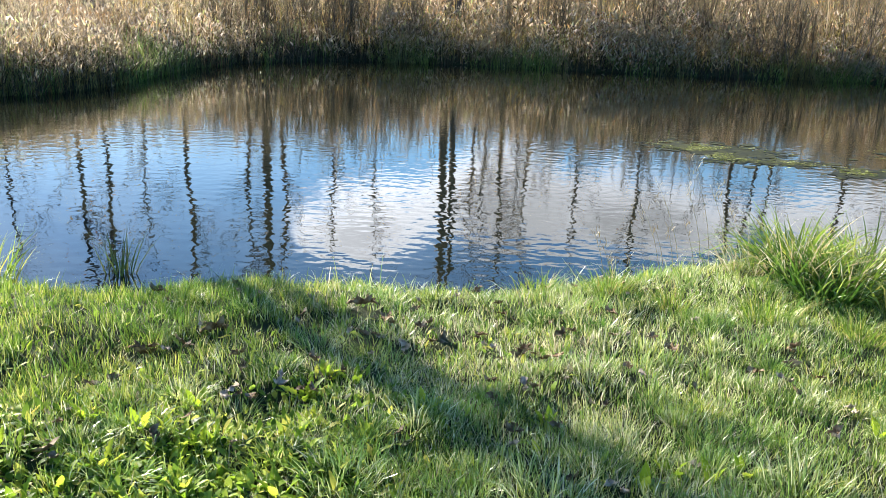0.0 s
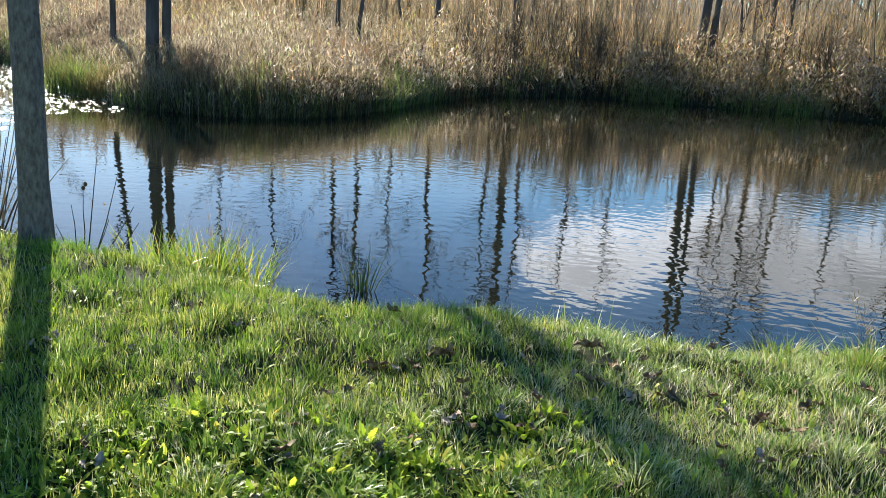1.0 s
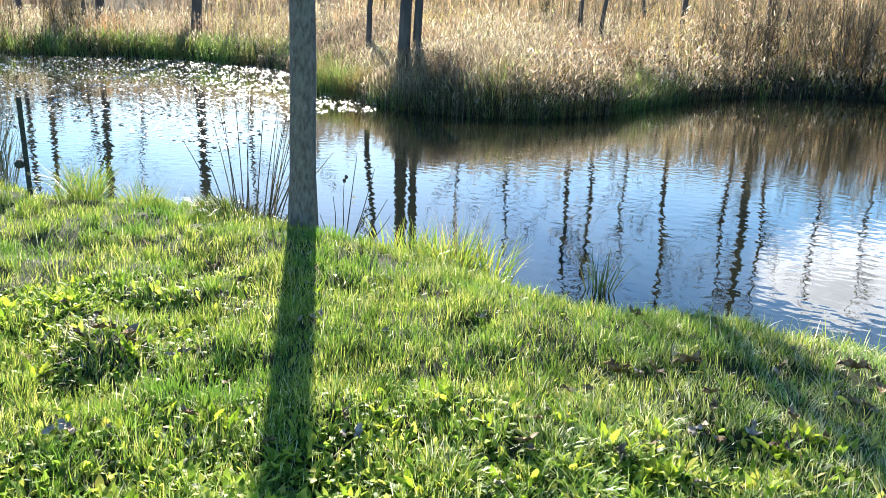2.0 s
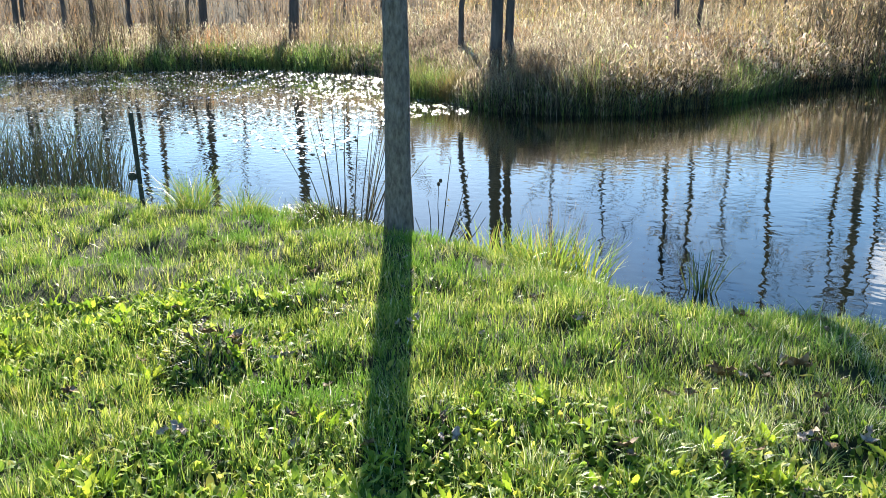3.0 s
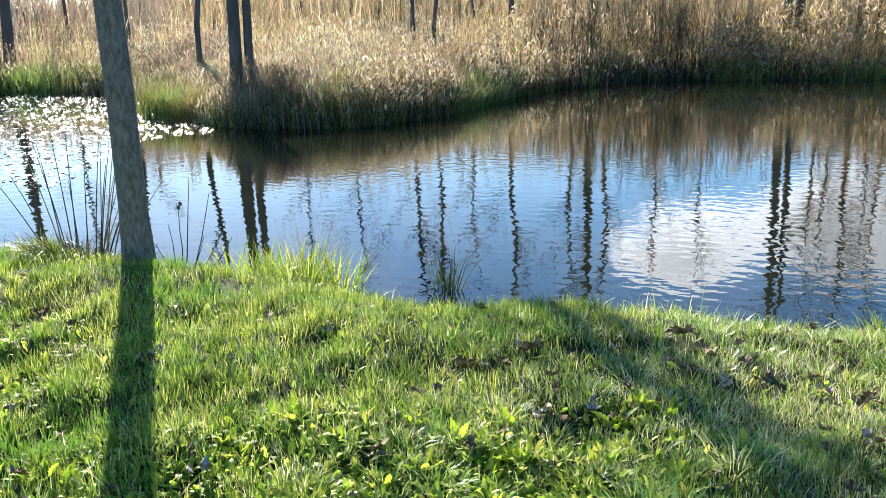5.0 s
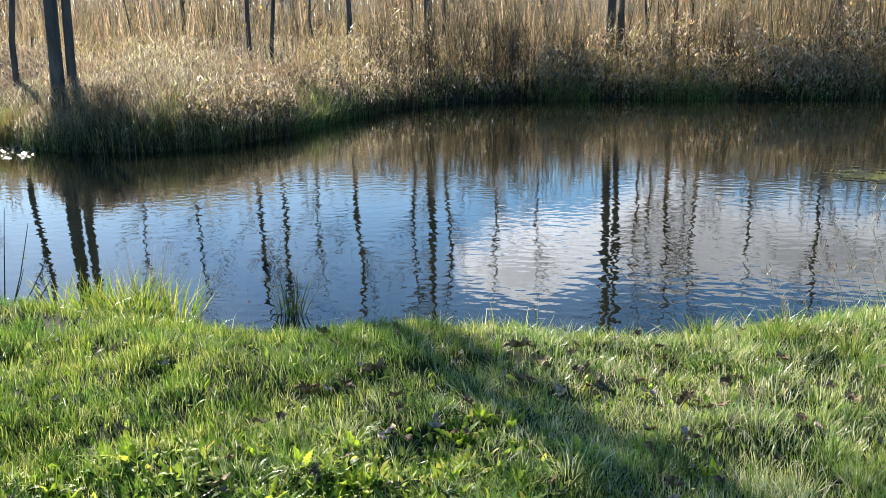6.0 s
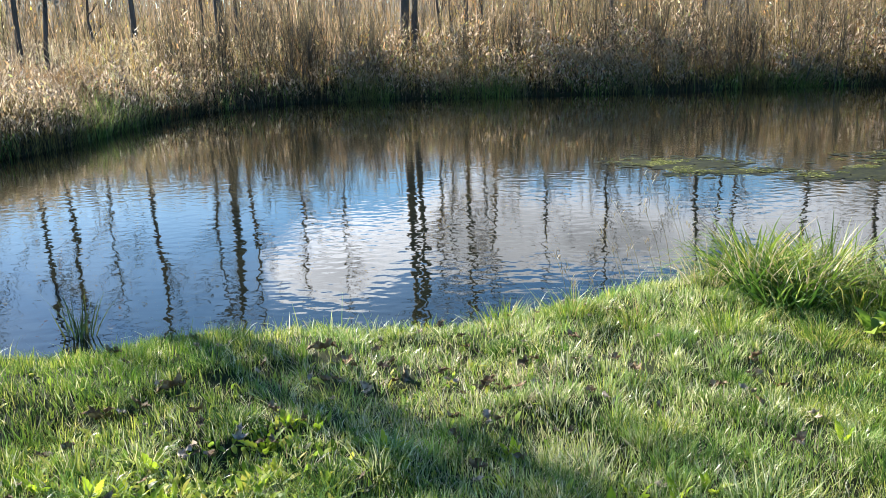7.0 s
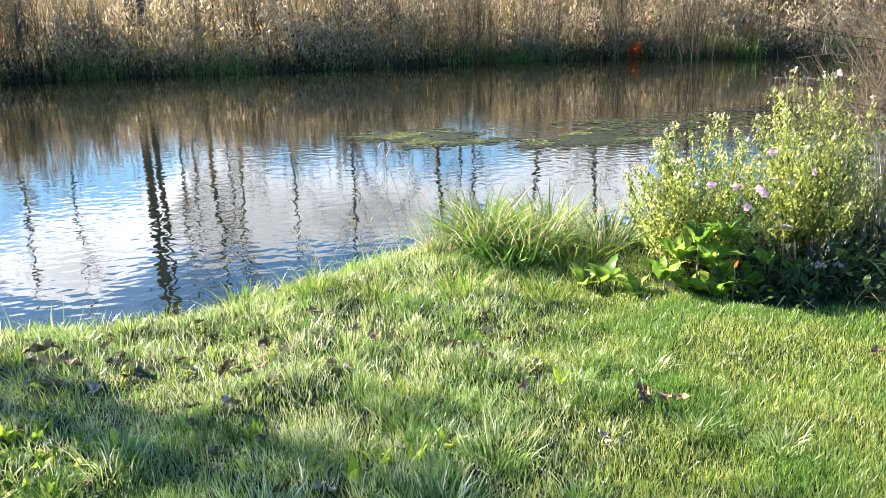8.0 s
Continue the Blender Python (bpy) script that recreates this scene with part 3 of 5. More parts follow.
def lawn_tufts():
    p = scatter(-1.7, 2.3, 2.1, 4.9, 80, lambda x, y: shore(x, y) > 0.3)
    for i, (x, y, _) in enumerate(p):
        r = np.random.default_rng(900 + i)
        n = 90
        a, q = r.uniform(0, 6.28, n), np.sqrt(r.random(n))
        px, py = x + np.cos(a) * q * 0.1, y + np.sin(a) * q * 0.07
        v, t = blades(np.stack([px, py, land(px, py)], 1), r.uniform(0.05, 0.105, n) * r.uniform(0.8, 1.25), 0.0042, a + r.normal(0, 0.5, n), 0.6 * q * r.random(n) + 0.1, r.uniform(0.2, 1.0, n), 3, a + r.uniform(-1, 1, n))
        m, label = ((M_PALE_GRASS, "pale tuft of longer grass in the lawn"), (M_GRASS, "green tuft of longer grass in the lawn"), (M_PALE_GRASS, "pale tuft of longer grass in the lawn"))[i % 3]
        tagged(new("grass_tuft", mesh_tris("grass_tuft", v, t, m)), label, "grass", "grass tufts", "stuff")


lawn_tufts()


def lush_tufts():
    """Dark green tufts of thicker grass with shaded hollows beside them."""
    spots = [(0.47, 4.1), (1.07, 4.35), (1.35, 4.0), (0.3, 3.0), (0.05, 2.6), (-0.05, 2.2), (0.45, 2.15), (0.7, 3.9), (1.55, 3.6), (1.0, 2.2), (1.35, 2.0), (-0.3, 2.75), (2.0, 3.4), (1.75, 4.4), (0.95, 2.75)]
    more = scatter(-4.2, 2.4, 1.8, 4.7, 26, lambda x, y: shore(x, y) > 0.3)
    for i, (x, y) in enumerate(spots + [(a, b) for a, b, _ in more]):
        r = np.random.default_rng(1500 + i)
        n = 130
        wide = r.uniform(0.08, 0.15)
        a, q = r.uniform(0, 6.28, n), np.sqrt(r.random(n))
        px, py = x + np.cos(a) * q * wide, y + np.sin(a) * q * wide * 0.8
        v, t = blades(np.stack([px, py, land(px, py)], 1), r.uniform(0.06, 0.12, n) * (1.15 - 0.5 * q), 0.0048, a + r.normal(0, 0.6, n), 0.5 * q * r.random(n) + 0.05, r.uniform(0.1, 0.8, n), 3, a + r.uniform(-1, 1, n))
        tagged(new("grass_tuft", mesh_tris("grass_tuft", v, t, M_LUSH)), "dark green tuft of thick grass in the lawn", "grass", "grass tufts", "stuff")


lush_tufts()


# ---- reeds on the far bank ----
def reed_stuff():
    def far_land(x, y):
        d = shore(x, y)
        return (d > -0.25) & (d < 7.5) & (y > 10 + 0.12 * np.abs(x)) & (y < 52) & (np.abs(x) < 50)

    # denser on the headland, which is nearer
    p1 = scatter(-24, -6, 13, 27, 36000, lambda x, y: far_land(x, y) & (rng.random(len(x)) < np.exp(-np.clip(shore(x, y) - 1.5, 0, 9) / 3.0)))
    p2 = scatter(-46, 40, 12, 48, 260000, lambda x, y: far_land(x, y) & ~((x > -24) & (x < -6) & (y < 27)) & (rng.random(len(x)) < 0.42 * np.exp(-np.clip(shore(x, y), 0, 9) / 2.6)))
    # taller stand on the land behind the headland
    p3 = scatter(-44, -5, 20, 47, 32000, lambda x, y: (shore(x, y) > 5.0) & (shore(x, y) < 15) & (np.hypot(x, y) > 26) & (rng.random(len(x)) < 0.55))
    # few stems stand right at the water
    p1, p2 = [q[(shore(q[:, 0], q[:, 1]) > 0.5) | (rng.random(len(q)) < share)] for q, share in ((p1, 0.5), (p2, 0.18))]
    # a thick stand before the forked tree
    p1 = np.concatenate([p1, scatter(-13.2, -10.7, 15.2, 17.4, 1100, lambda x, y: shore(x, y) > 0.05)])
    p = np.concatenate([p1, p2, p3])
    p[:, 2] = np.maximum(p[:, 2], WATER - 0.1)
    n = len(p)
    x, y = p[:, 0], p[:, 1]
    d = shore(x, y)
    c = clump(x * 0.25, y * 0.25)
    h = (1.9 + 0.8 * rng.random(n) + 0.4 * c) * np.clip(0.34 + 0.2 * d, 0.32, 1.05)
    headland = (x < -6) & (y < 27)
    h = np.where(headland, (1.0 + 0.4 * rng.random(n) + 0.25 * c) * np.clip(0.4 + 0.3 * d, 0.38, 1.3) + 0.55 * np.exp(-((x + 11.4) / 0.8) ** 2 - ((y - 15.8) / 0.8) ** 2), h)
    h[-len(p3):] = rng.uniform(1.7, 2.5, len(p3)) * np.where(np.degrees(np.arctan2(-p3[:, 0], p3[:, 1])) > 42, 0.7, 1.0)
    yaw = rng.uniform(0, 2 * np.pi, n)
    lean = rng.normal(0, 0.08, n)
    far = np.clip(np.hypot(x, y) / 25, 0.75, 1.5)
    view = np.arctan2(y, x)
    brown = rng.random(n) < np.clip(0.34 + 0.075 * (x + 8) + 0.4 * ((x < -3) & (y > 22) & (x > -12)) + 0.35 * clump(x * 0.13 + 2, y * 0.13), 0.05, 0.85)
    brown[-len(p3):] = rng.random(len(p3)) < 0.25
    tone = patchy(x, y, 0.35, 21) + 0.5 * patchy(x, y, 1.1, 22) + rng.normal(0, 0.25, n)
    ochre = (tone > np.where(x > -8, 0.2, 0.55))
    brown &= ~ochre
    for name, k, m, label in (("reeds", ~brown & ~ochre, M_REED, "dense belt of dry tan reeds behind the water"), ("ochre_reeds", ochre, M_OCHRE, "yellow-brown stems in patches through the reeds"), ("sallow_stems", brown, M_SALLOW, "dark olive and rust stems mixed through the reeds")):
        pk, hk, yk, lk, fk, vk, nk = p[k], h[k] * (0.85 if m is M_SALLOW else 1.0), yaw[k], lean[k], far[k], view[k], int(k.sum())
        pieces = [blades(pk, hk, 0.012 * fk, yk, lk, 0.03, 2, vk + rng.uniform(-0.5, 0.5, nk), 0.3)]
        for _ in range(4):
            f = rng.uniform(0.1, 0.85, nk)
            q = pk.copy()
            q[:, :2] += np.stack([np.cos(yk), np.sin(yk)], 1) * (hk * lk * f)[:, None]
            q[:, 2] += hk * f
            pieces.append(blades(q, hk * rng.uniform(0.16, 0.32, nk), 0.02 * fk, rng.uniform(0, 2 * np.pi, nk), rng.uniform(0.2, 0.7, nk), rng.uniform(0.1, 0.8, nk), 2, rng.uniform(0, 2 * np.pi, nk), 0.7))
        v, t = join(pieces)
        tagged(new(name, mesh_tris(name, v, t, m)), label, "reeds", kind="stuff")
    plumes = []
    for _ in range(3):
        k = (rng.random(n) < 0.5) & ~brown
        q = p[k].copy()
        q[:, :2] += np.stack([np.cos(yaw[k]), np.sin(yaw[k])], 1) * (h[k] * (lean[k] + 0.03))[:, None]
        q[:, 2] += h[k] * 0.93
        plumes.append(blades(q, rng.uniform(0.12, 0.22, k.sum()), 0.03 * far[k], rng.uniform(0, 2 * np.pi, k.sum()), rng.uniform(0.0, 0.5, k.sum()), rng.uniform(0.2, 0.8, k.sum()), 2, None, 0.6))
    v, t = join(plumes)
    tagged(new("reed_plumes", mesh_tris("reed_plumes", v, t, M_REED)), "feathery seed heads above the dry reeds", "reeds", kind="stuff")
    # broken stems and old litter, coloured dark as the shade at the reeds' foot
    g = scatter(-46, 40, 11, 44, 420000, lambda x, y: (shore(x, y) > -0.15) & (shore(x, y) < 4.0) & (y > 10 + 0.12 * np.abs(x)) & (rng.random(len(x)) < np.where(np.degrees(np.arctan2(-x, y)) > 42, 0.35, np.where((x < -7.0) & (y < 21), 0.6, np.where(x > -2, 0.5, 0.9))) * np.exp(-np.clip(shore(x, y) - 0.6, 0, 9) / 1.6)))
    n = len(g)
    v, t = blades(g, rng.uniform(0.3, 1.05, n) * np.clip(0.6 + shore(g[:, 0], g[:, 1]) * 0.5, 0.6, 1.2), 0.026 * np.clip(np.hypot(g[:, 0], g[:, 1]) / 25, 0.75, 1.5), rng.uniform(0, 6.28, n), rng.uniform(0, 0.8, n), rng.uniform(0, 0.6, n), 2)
    tagged(new("reed_litter", mesh_tris("reed_litter", v, t, M_SHADE_LITTER)), "dead litter at the foot of the reeds, coloured dark for shade", "reeds", kind="stuff")
    # green sedge along the waterline
    g = scatter(-44, 38, 10, 40, 640000, lambda x, y: (shore(x, y) > -0.3) & (shore(x, y) < 1.7) & (y > 10 + 0.12 * np.abs(x)) & (rng.random(len(x)) < np.clip(0.4 + 0.9 * patchy(x, y, 0.55, 6), 0.02, 0.9) * np.where(shore(x, y) > 0.8, 0.5, 1.0)))
    g[:, 2] = np.maximum(g[:, 2], WATER - 0.05)
    n = len(g)
    far = np.clip(np.hypot(g[:, 0], g[:, 1]) / 25, 0.75, 1.5)
    v, t = blades(g, (0.4 + 1.0 * rng.random(n) ** 2) * np.clip(0.85 + 0.5 * clump(g[:, 0] * 0.5, g[:, 1] * 0.5), 0.3, 1.4), 0.016 * far, rng.uniform(0, 6.28, n), rng.uniform(0, 0.5, n), rng.uniform(0, 0.7, n), 2)
    tagged(new("waterside_sedge", mesh_tris("waterside_sedge", v, t, M_REED_GREEN)), "green and brown sedge fringing the far waterline", "sedge", kind="stuff")

    # fresh green stands at the headland's foot and along the inlet
    for ax, ay, bx, by, w, m in ((-15.2, 16.6, -12.6, 16.0, 0.5, 800), (-26.5, 25.0, -22.0, 24.0, 0.8, 1300), (-35.5, 20.6, -26.5, 24.0, 1.2, 2200), (-16.5, 17.8, -14.5, 16.4, 0.5, 350)):
        u = rng.random(m)
        gx, gy = ax + (bx - ax) * u + rng.normal(0, w, m) * 0.5, ay + (by - ay) * u + np.abs(rng.normal(0, w, m))
        k = patchy(gx, gy, 0.8, 41) > -0.45
        gx, gy = gx[k], gy[k]
        g = np.stack([gx, gy, np.maximum(land(gx, gy), WATER - 0.05)], 1)
        v, t = blades(g, rng.uniform(0.5, 1.15, len(g)), 0.02 * np.hypot(gx, gy) / 25 + 0.006, rng.uniform(0, 6.28, len(g)), rng.uniform(0, 0.4, len(g)), rng.uniform(0, 0.6, len(g)), 2)
        tagged(new("green_sedge", mesh_tris("green_sedge", v, t, M_REED_GREEN)), "fresh bright green sedge at the foot of the reeds", "sedge", kind="stuff")

    # matted foot of the headland's flank; its dark blades carry painted shade
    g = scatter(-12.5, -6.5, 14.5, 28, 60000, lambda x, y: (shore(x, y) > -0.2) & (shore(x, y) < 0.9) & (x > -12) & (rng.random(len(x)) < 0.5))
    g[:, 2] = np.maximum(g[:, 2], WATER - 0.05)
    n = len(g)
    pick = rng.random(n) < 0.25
    for k, m, label in ((pick, M_REED_GREEN, "green blades at the foot of the headland"), (~pick, M_SHADE_LITTER, "matted old blades at the headland's foot, coloured dark for shade")):
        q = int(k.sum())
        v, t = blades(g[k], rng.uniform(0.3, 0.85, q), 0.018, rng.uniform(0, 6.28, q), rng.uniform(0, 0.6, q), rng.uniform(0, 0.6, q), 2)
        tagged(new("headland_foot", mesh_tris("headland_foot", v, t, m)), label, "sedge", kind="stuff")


reed_stuff()


# ---- scrubby growth through the far reeds ----
def bank_scrub():
    """Small dry leaves and seed heads held in clumps on the far bank."""
    def keep(x, y):
        d = shore(x, y)
        return (d > 0.1) & (d < 5.5) & (y > 15) & (rng.random(len(x)) < np.clip(0.3 + 0.9 * patchy(x, y, 0.5, 61) + 0.5 * patchy(x, y, 1.4, 62), 0.02, 1.0) * np.exp(-d / 3.0))

    p = scatter(-9, 40, 15, 42, 1000000, keep)
    n = len(p)
    d = shore(p[:, 0], p[:, 1])
    top = np.clip(0.7 + 0.75 * d, 0.7, 3.0) * (1 + 0.35 * patchy(p[:, 0], p[:, 1], 0.8, 63))
    p[:, 2] += top * rng.random(n) ** 0.7
    far = np.hypot(p[:, 0], p[:, 1]) / 35
    v, t = blades(p, rng.uniform(0.08, 0.26, n) * far, (0.03 + 0.08 * rng.random(n) ** 1.6) * far, rng.uniform(0, 6.28, n), rng.uniform(0.1, 1.1, n), rng.uniform(-0.3, 0.8, n), 2, rng.uniform(0, 6.28, n), 0.5)
    tagged(new("scrub_leaves", mesh_tris("scrub_leaves", v, t, M_SCRUB)), "dry tan and rust scrub leaves through the reeds", "scrub", kind="stuff")


bank_scrub()


# ---- thicket behind the reeds ----
def lower(a):
    """Dips in the skyline, by the bearing a (radians left of +y)."""
    b = np.degrees(a)
    return 1 - 0.4 * np.exp(-((b + 21.0) / 1.6) ** 2)


def thicket():
    def keep(x, y):
        d = shore(x, y)
        base = (d > np.where(x < -6, 7.5, 3.0)) & (d < 22) & (y > 16) & (np.abs(x) < 60)
        grow = np.clip(0.6 + 0.3 * np.sin(0.5 * x + 0.3 * y) + 0.02 * x, 0.55, 1.0)
        open_side = np.degrees(np.arctan2(-x, y)) > 43
        return base & (rng.random(len(x)) < grow * np.where(open_side, 0.35, 0.8))

    p = scatter(-60, 50, 16, 58, 29000, keep)
    n = len(p)
    h = (rng.uniform(2.8, 5.2, n) + 0.07 * np.clip(p[:, 0], 0, 22)) * (1 + 0.22 * patchy(p[:, 0], p[:, 1], 0.16, 33))
    h *= lower(np.arctan2(-p[:, 0], p[:, 1]))
    h[np.degrees(np.arctan2(-p[:, 0], p[:, 1])) > 43] *= 0.75
    yaw = rng.uniform(0, 6.28, n)
    lean, bend = rng.uniform(0, 0.16, n), rng.uniform(0, 0.12, n)
    view = np.arctan2(p[:, 1], p[:, 0])
    twigs = [blades(p, h, 0.035, yaw, lean, bend, 3, view, 0.5)]
    for _ in range(10):
        f = rng.uniform(0.15, 0.95, n)
        q = p.copy()
        out = h * (lean * f + bend * f * f)
        q[:, :2] += np.stack([np.cos(yaw), np.sin(yaw)], 1) * out[:, None]
        q[:, 2] += h * f * 0.98
        twigs.append(blades(q, rng.uniform(0.3, 0.9, n), 0.018, rng.uniform(0, 6.28, n), rng.uniform(0.1, 0.55, n), rng.uniform(-0.1, 0.3, n), 2, view + rng.uniform(-0.6, 0.6, n), 0.5))
    dark = patchy(p[:, 0], p[:, 1], 0.3, 31) + rng.normal(0, 0.3, n) > 0.0
    pale = np.degrees(np.arctan2(-p[:, 0], p[:, 1])) > 40
    for k, m, label in ((~dark & ~pale, M_BRUSH, "bare brown willow thicket behind the reeds"), (dark & ~pale, M_SALLOW, "dark rust and olive stems in the thicket"), (pale, M_SHRUB, "pale pinkish-brown scrub beyond the inlet")):
        v, t = join([(w.reshape(n, -1, 3)[k].reshape(-1, 3), f[:len(f) // n * int(k.sum())]) for w, f in twigs])
        tagged(new("thicket", mesh_tris("thicket", v, t, m)), label, "shrubs", kind="stuff")
    leaves = []
    for _ in range(5):
        k = rng.random(n) < 0.25 + 0.3 * (p[:, 0] > 3)
        q = p[k] + np.stack([rng.normal(0, 0.25, k.sum()), rng.normal(0, 0.25, k.sum()), h[k] * rng.uniform(0.3, 1.0, k.sum())], 1)
        leaves.append(blades(q, 0.09, 0.06, rng.uniform(0, 6.28, k.sum()), rng.uniform(0.3, 0.9, k.sum()), 0.3, 2))
    v, t = join(leaves)
    tagged(new("thicket_leaves", mesh_tris("thicket_leaves", v, t, M_AUTUMN)), "last rust and yellow leaves in the thicket", "leaves", kind="stuff")


thicket()


def distant_woods():
    a = rng.uniform(radians(-75), radians(85), 6000)
    r = rng.uniform(65, 135, 6000)
    x, y = -np.sin(a) * r, np.cos(a) * r
    p = np.stack([x, y, land(x, y)], 1)
    n = len(p)
    h = rng.uniform(9.0, 14.0, n) * (r / 105) * lower(a) * np.where(np.degrees(a) > 44, 0.6, 1.0)
    view = np.arctan2(y, x)
    twigs = [blades(p, h, rng.uniform(0.08, 0.25, n), rng.uniform(0, 6.28, n), 0.05, 0.05, 2, view, 0.5)]
    for i in range(11):
        q = p.copy()
        q[:, 2] += h * rng.uniform(0.05, 0.9 if i < 8 else 0.4, n)
        twigs.append(blades(q, rng.uniform(0.8, 2.4, n), 0.1 if i < 8 else 0.2, rng.uniform(0, 6.28, n), rng.uniform(0.1, 0.6, n), rng.uniform(-0.1, 0.3, n), 2, view, 0.5))
    v, t = join(twigs)
    tagged(new("distant_woods", mesh_tris("distant_woods", v, t, M_SHRUB)), "bare brown woodland far beyond the pond", "woods", kind="stuff")


distant_woods()


# ---- trees ----
def grow_tree(name, h, r0, seed, bark, leafy_share=0.1, twin=False, limb_from=0.35, sides=8, lean=0.02):
    """A slim, nearly bare tree standing at its own origin: trunk, limbs, twigs."""
    r = np.random.default_rng(seed)
    root = new(name)
    tops = []
    wander = np.cumsum(r.normal(0, max(0.001, 0.035 + lean), (13, 2)), axis=0)
    for s in range(2 if twin else 1):
        z = np.linspace(-0.25, h * (1 - 0.12 * s), 13)
        off = np.array([0.0, 0.0]) if s == 0 else np.array([r0 * 1.95, 0.0])
        wob = wander * np.clip(z / 2.0, 0, 1)[:, None]
        pts = np.concatenate([off + wob, z[:, None]], 1)
        rad = r0 * (1 - 0.3 * s) * np.clip(1 - np.clip(z, 0, None) / (h * 1.03), 0.03, 1) ** 0.55
        rad[0] *= 1.35
        v, t = tube(pts, rad, sides, 0.03, seed)
        part("trunk", mesh_tris("trunk", v, t, bark, True), root)
        tops.append((pts, rad, z))
    twigs, leaves = [], []
    for i in range(13):
        pts, rad, z = tops[i % len(tops)]
        f = limb_from + (0.97 - limb_from) * (i + r.random()) / 13
        at = np.array([np.interp(f * z[-1], z, pts[:, k]) for k in range(3)])
        a = r.uniform(0, 6.28)
        length = h * r.uniform(0.12, 0.24) * (1.15 - f * 0.7)
        s = np.linspace(0, 1, 6)
        rise = r.uniform(0.6, 1.3)
        d = np.array([math.cos(a), math.sin(a), 0])
        path = at + d * (length * s)[:, None] + np.array([0, 0, 1]) * (length * rise * s ** 1.4)[:, None] + r.normal(0, 0.02 * length, (6, 3)) * s[:, None]
        v, t = tube(path, np.interp(f * z[-1], z, rad) * 0.42 * (1 - 0.85 * s), 5)
        part("branch", mesh_tris("branch", v, t, bark, True), root)
        m = 36
        u = r.random(m)
        base = np.stack([np.interp(u, s, path[:, k]) for k in range(3)], 1)
        twigs.append(blades(base, length * r.uniform(0.2, 0.5, m), 0.016, r.uniform(0, 6.28, m), r.uniform(0.1, 0.8, m), r.uniform(-0.2, 0.3, m), 2, None, 0.4))
        k = int(60 * leafy_share)
        if k:
            u = r.random(k)
            base = np.stack([np.interp(u, s, path[:, q]) for q in range(3)], 1) + r.normal(0, 0.3, (k, 3))
            leaves.append(blades(base, 0.1, 0.07, r.uniform(0, 6.28, k), r.uniform(0.2, 0.9, k), 0.2, 2))
    v, t = join(twigs)
    part("twigs", mesh_tris("twigs", v, t, M_TWIG), root)["kind"] = "stuff"
    if leaves:
        v, t = join(leaves)
        part("leaves", mesh_tris("leaves", v, t, M_AUTUMN), root, "few rust-coloured autumn leaves")["kind"] = "stuff"
    return root


def polar(az, dist):
    """az: degrees left of +y."""
    x, y = -math.sin(radians(az)) * dist, math.cos(radians(az)) * dist
    return x, y, float(land(x, y))


KINDS = [grow_tree("bare_tree", 14.0, 0.17, 21, M_BARK_FAR, 0.1), grow_tree("bare_tree", 13.0, 0.12, 22, M_BARK_FAR, 0.15, False, 0.3),
         grow_tree("bare_tree", 19.0, 0.175, 23, M_BARK_FAR, 0.08, True, 0.4), grow_tree("bare_tree", 11.0, 0.07, 24, M_BARK_FAR, 0.2, False, 0.25, 6, 0.05)]
# azimuth, distance, kind, scale
TREES = [(36.2, 19.9, 2, 0.84), (38.4, 27, 3, 1.3), (49.5, 43, 0, 1.5), (55.2, 46, 0, 1.3), (56.1, 45, 3, 1.5), (58.3, 48, 1, 1.3), (59.4, 47, 1, 1.1), (61.9, 44, 1, 1.0), (52.8, 50, 3, 1.0),
         (24.3, 31, 3, 1.3), (22.9, 32, 3, 1.2), (20.0, 38, 3, 0.9), (17.6, 36, 1, 1.0), (13.7, 40, 1, 0.9), (12.7, 38, 0, 1.25), (11.3, 41, 1, 0.95), (0.35, 37.5, 2, 1.2),
         (-2.2, 42, 3, 1.2), (-3.8, 41, 1, 1.1), (-5.6, 43, 3, 1.3), (-13.7, 38, 3, 1.2), (-19.2, 41, 1, 1.0), (-20.8, 43, 3, 1.2), (-22.0, 46, 3, 1.3), (-30.0, 44, 1, 1.0), (-36.0, 46, 0, 0.9),
         (-3.0, 39, 3, 1.0), (-4.7, 40, 3, 0.9), (28.5, 44, 1, 0.9), (31.5, 47, 3, 1.2), (8.0, 50, 1, 1.0), (5.0, 54, 3, 1.3), (42.5, 45, 1, 1.0), (46.0, 50, 3, 1.4), (63.5, 47, 1, 1.0), (66.0, 50, 2, 0.9), (-9.0, 52, 1, 1.0), (-26.0, 52, 0, 1.0)]
used = set()
for i, (az, dist, kind, size) in enumerate(TREES):
    x, y, z = polar(az, dist)
    m = Matrix.Translation((x, y, z)) @ Matrix.Rotation(i * 2.1 if kind != 2 else radians(az), 4, "Z") @ Matrix.Diagonal((size, size, size, 1))
    if kind in used:
        ob = copy_thing(KINDS[kind], m)
        ob.matrix_basis = m
    else:
        ob = KINDS[kind]
        ob.matrix_basis = m
        used.add(kind)
    tagged(ob, ("slim forked tree, nearly leafless, rising behind the reeds" if kind == 2 else "slim bare tree standing behind the reeds"), "tree", "bare trees beyond the pond")

near_tree = grow_tree("tree", 9.0, 0.105, 5, M_BARK, 0.3, False, 0.5, 20, -0.028)
near_tree.location = (-4.43, 4.62, float(land(-4.43, 4.62)) - 0.02)
tagged(near_tree, "young grey-barked tree standing at the water's edge", "tree")


# ---- plants at the near waterside ----
def stand(x, y, dz=0.0):
    return np.array([x, y, float(land(x, y)) + dz])


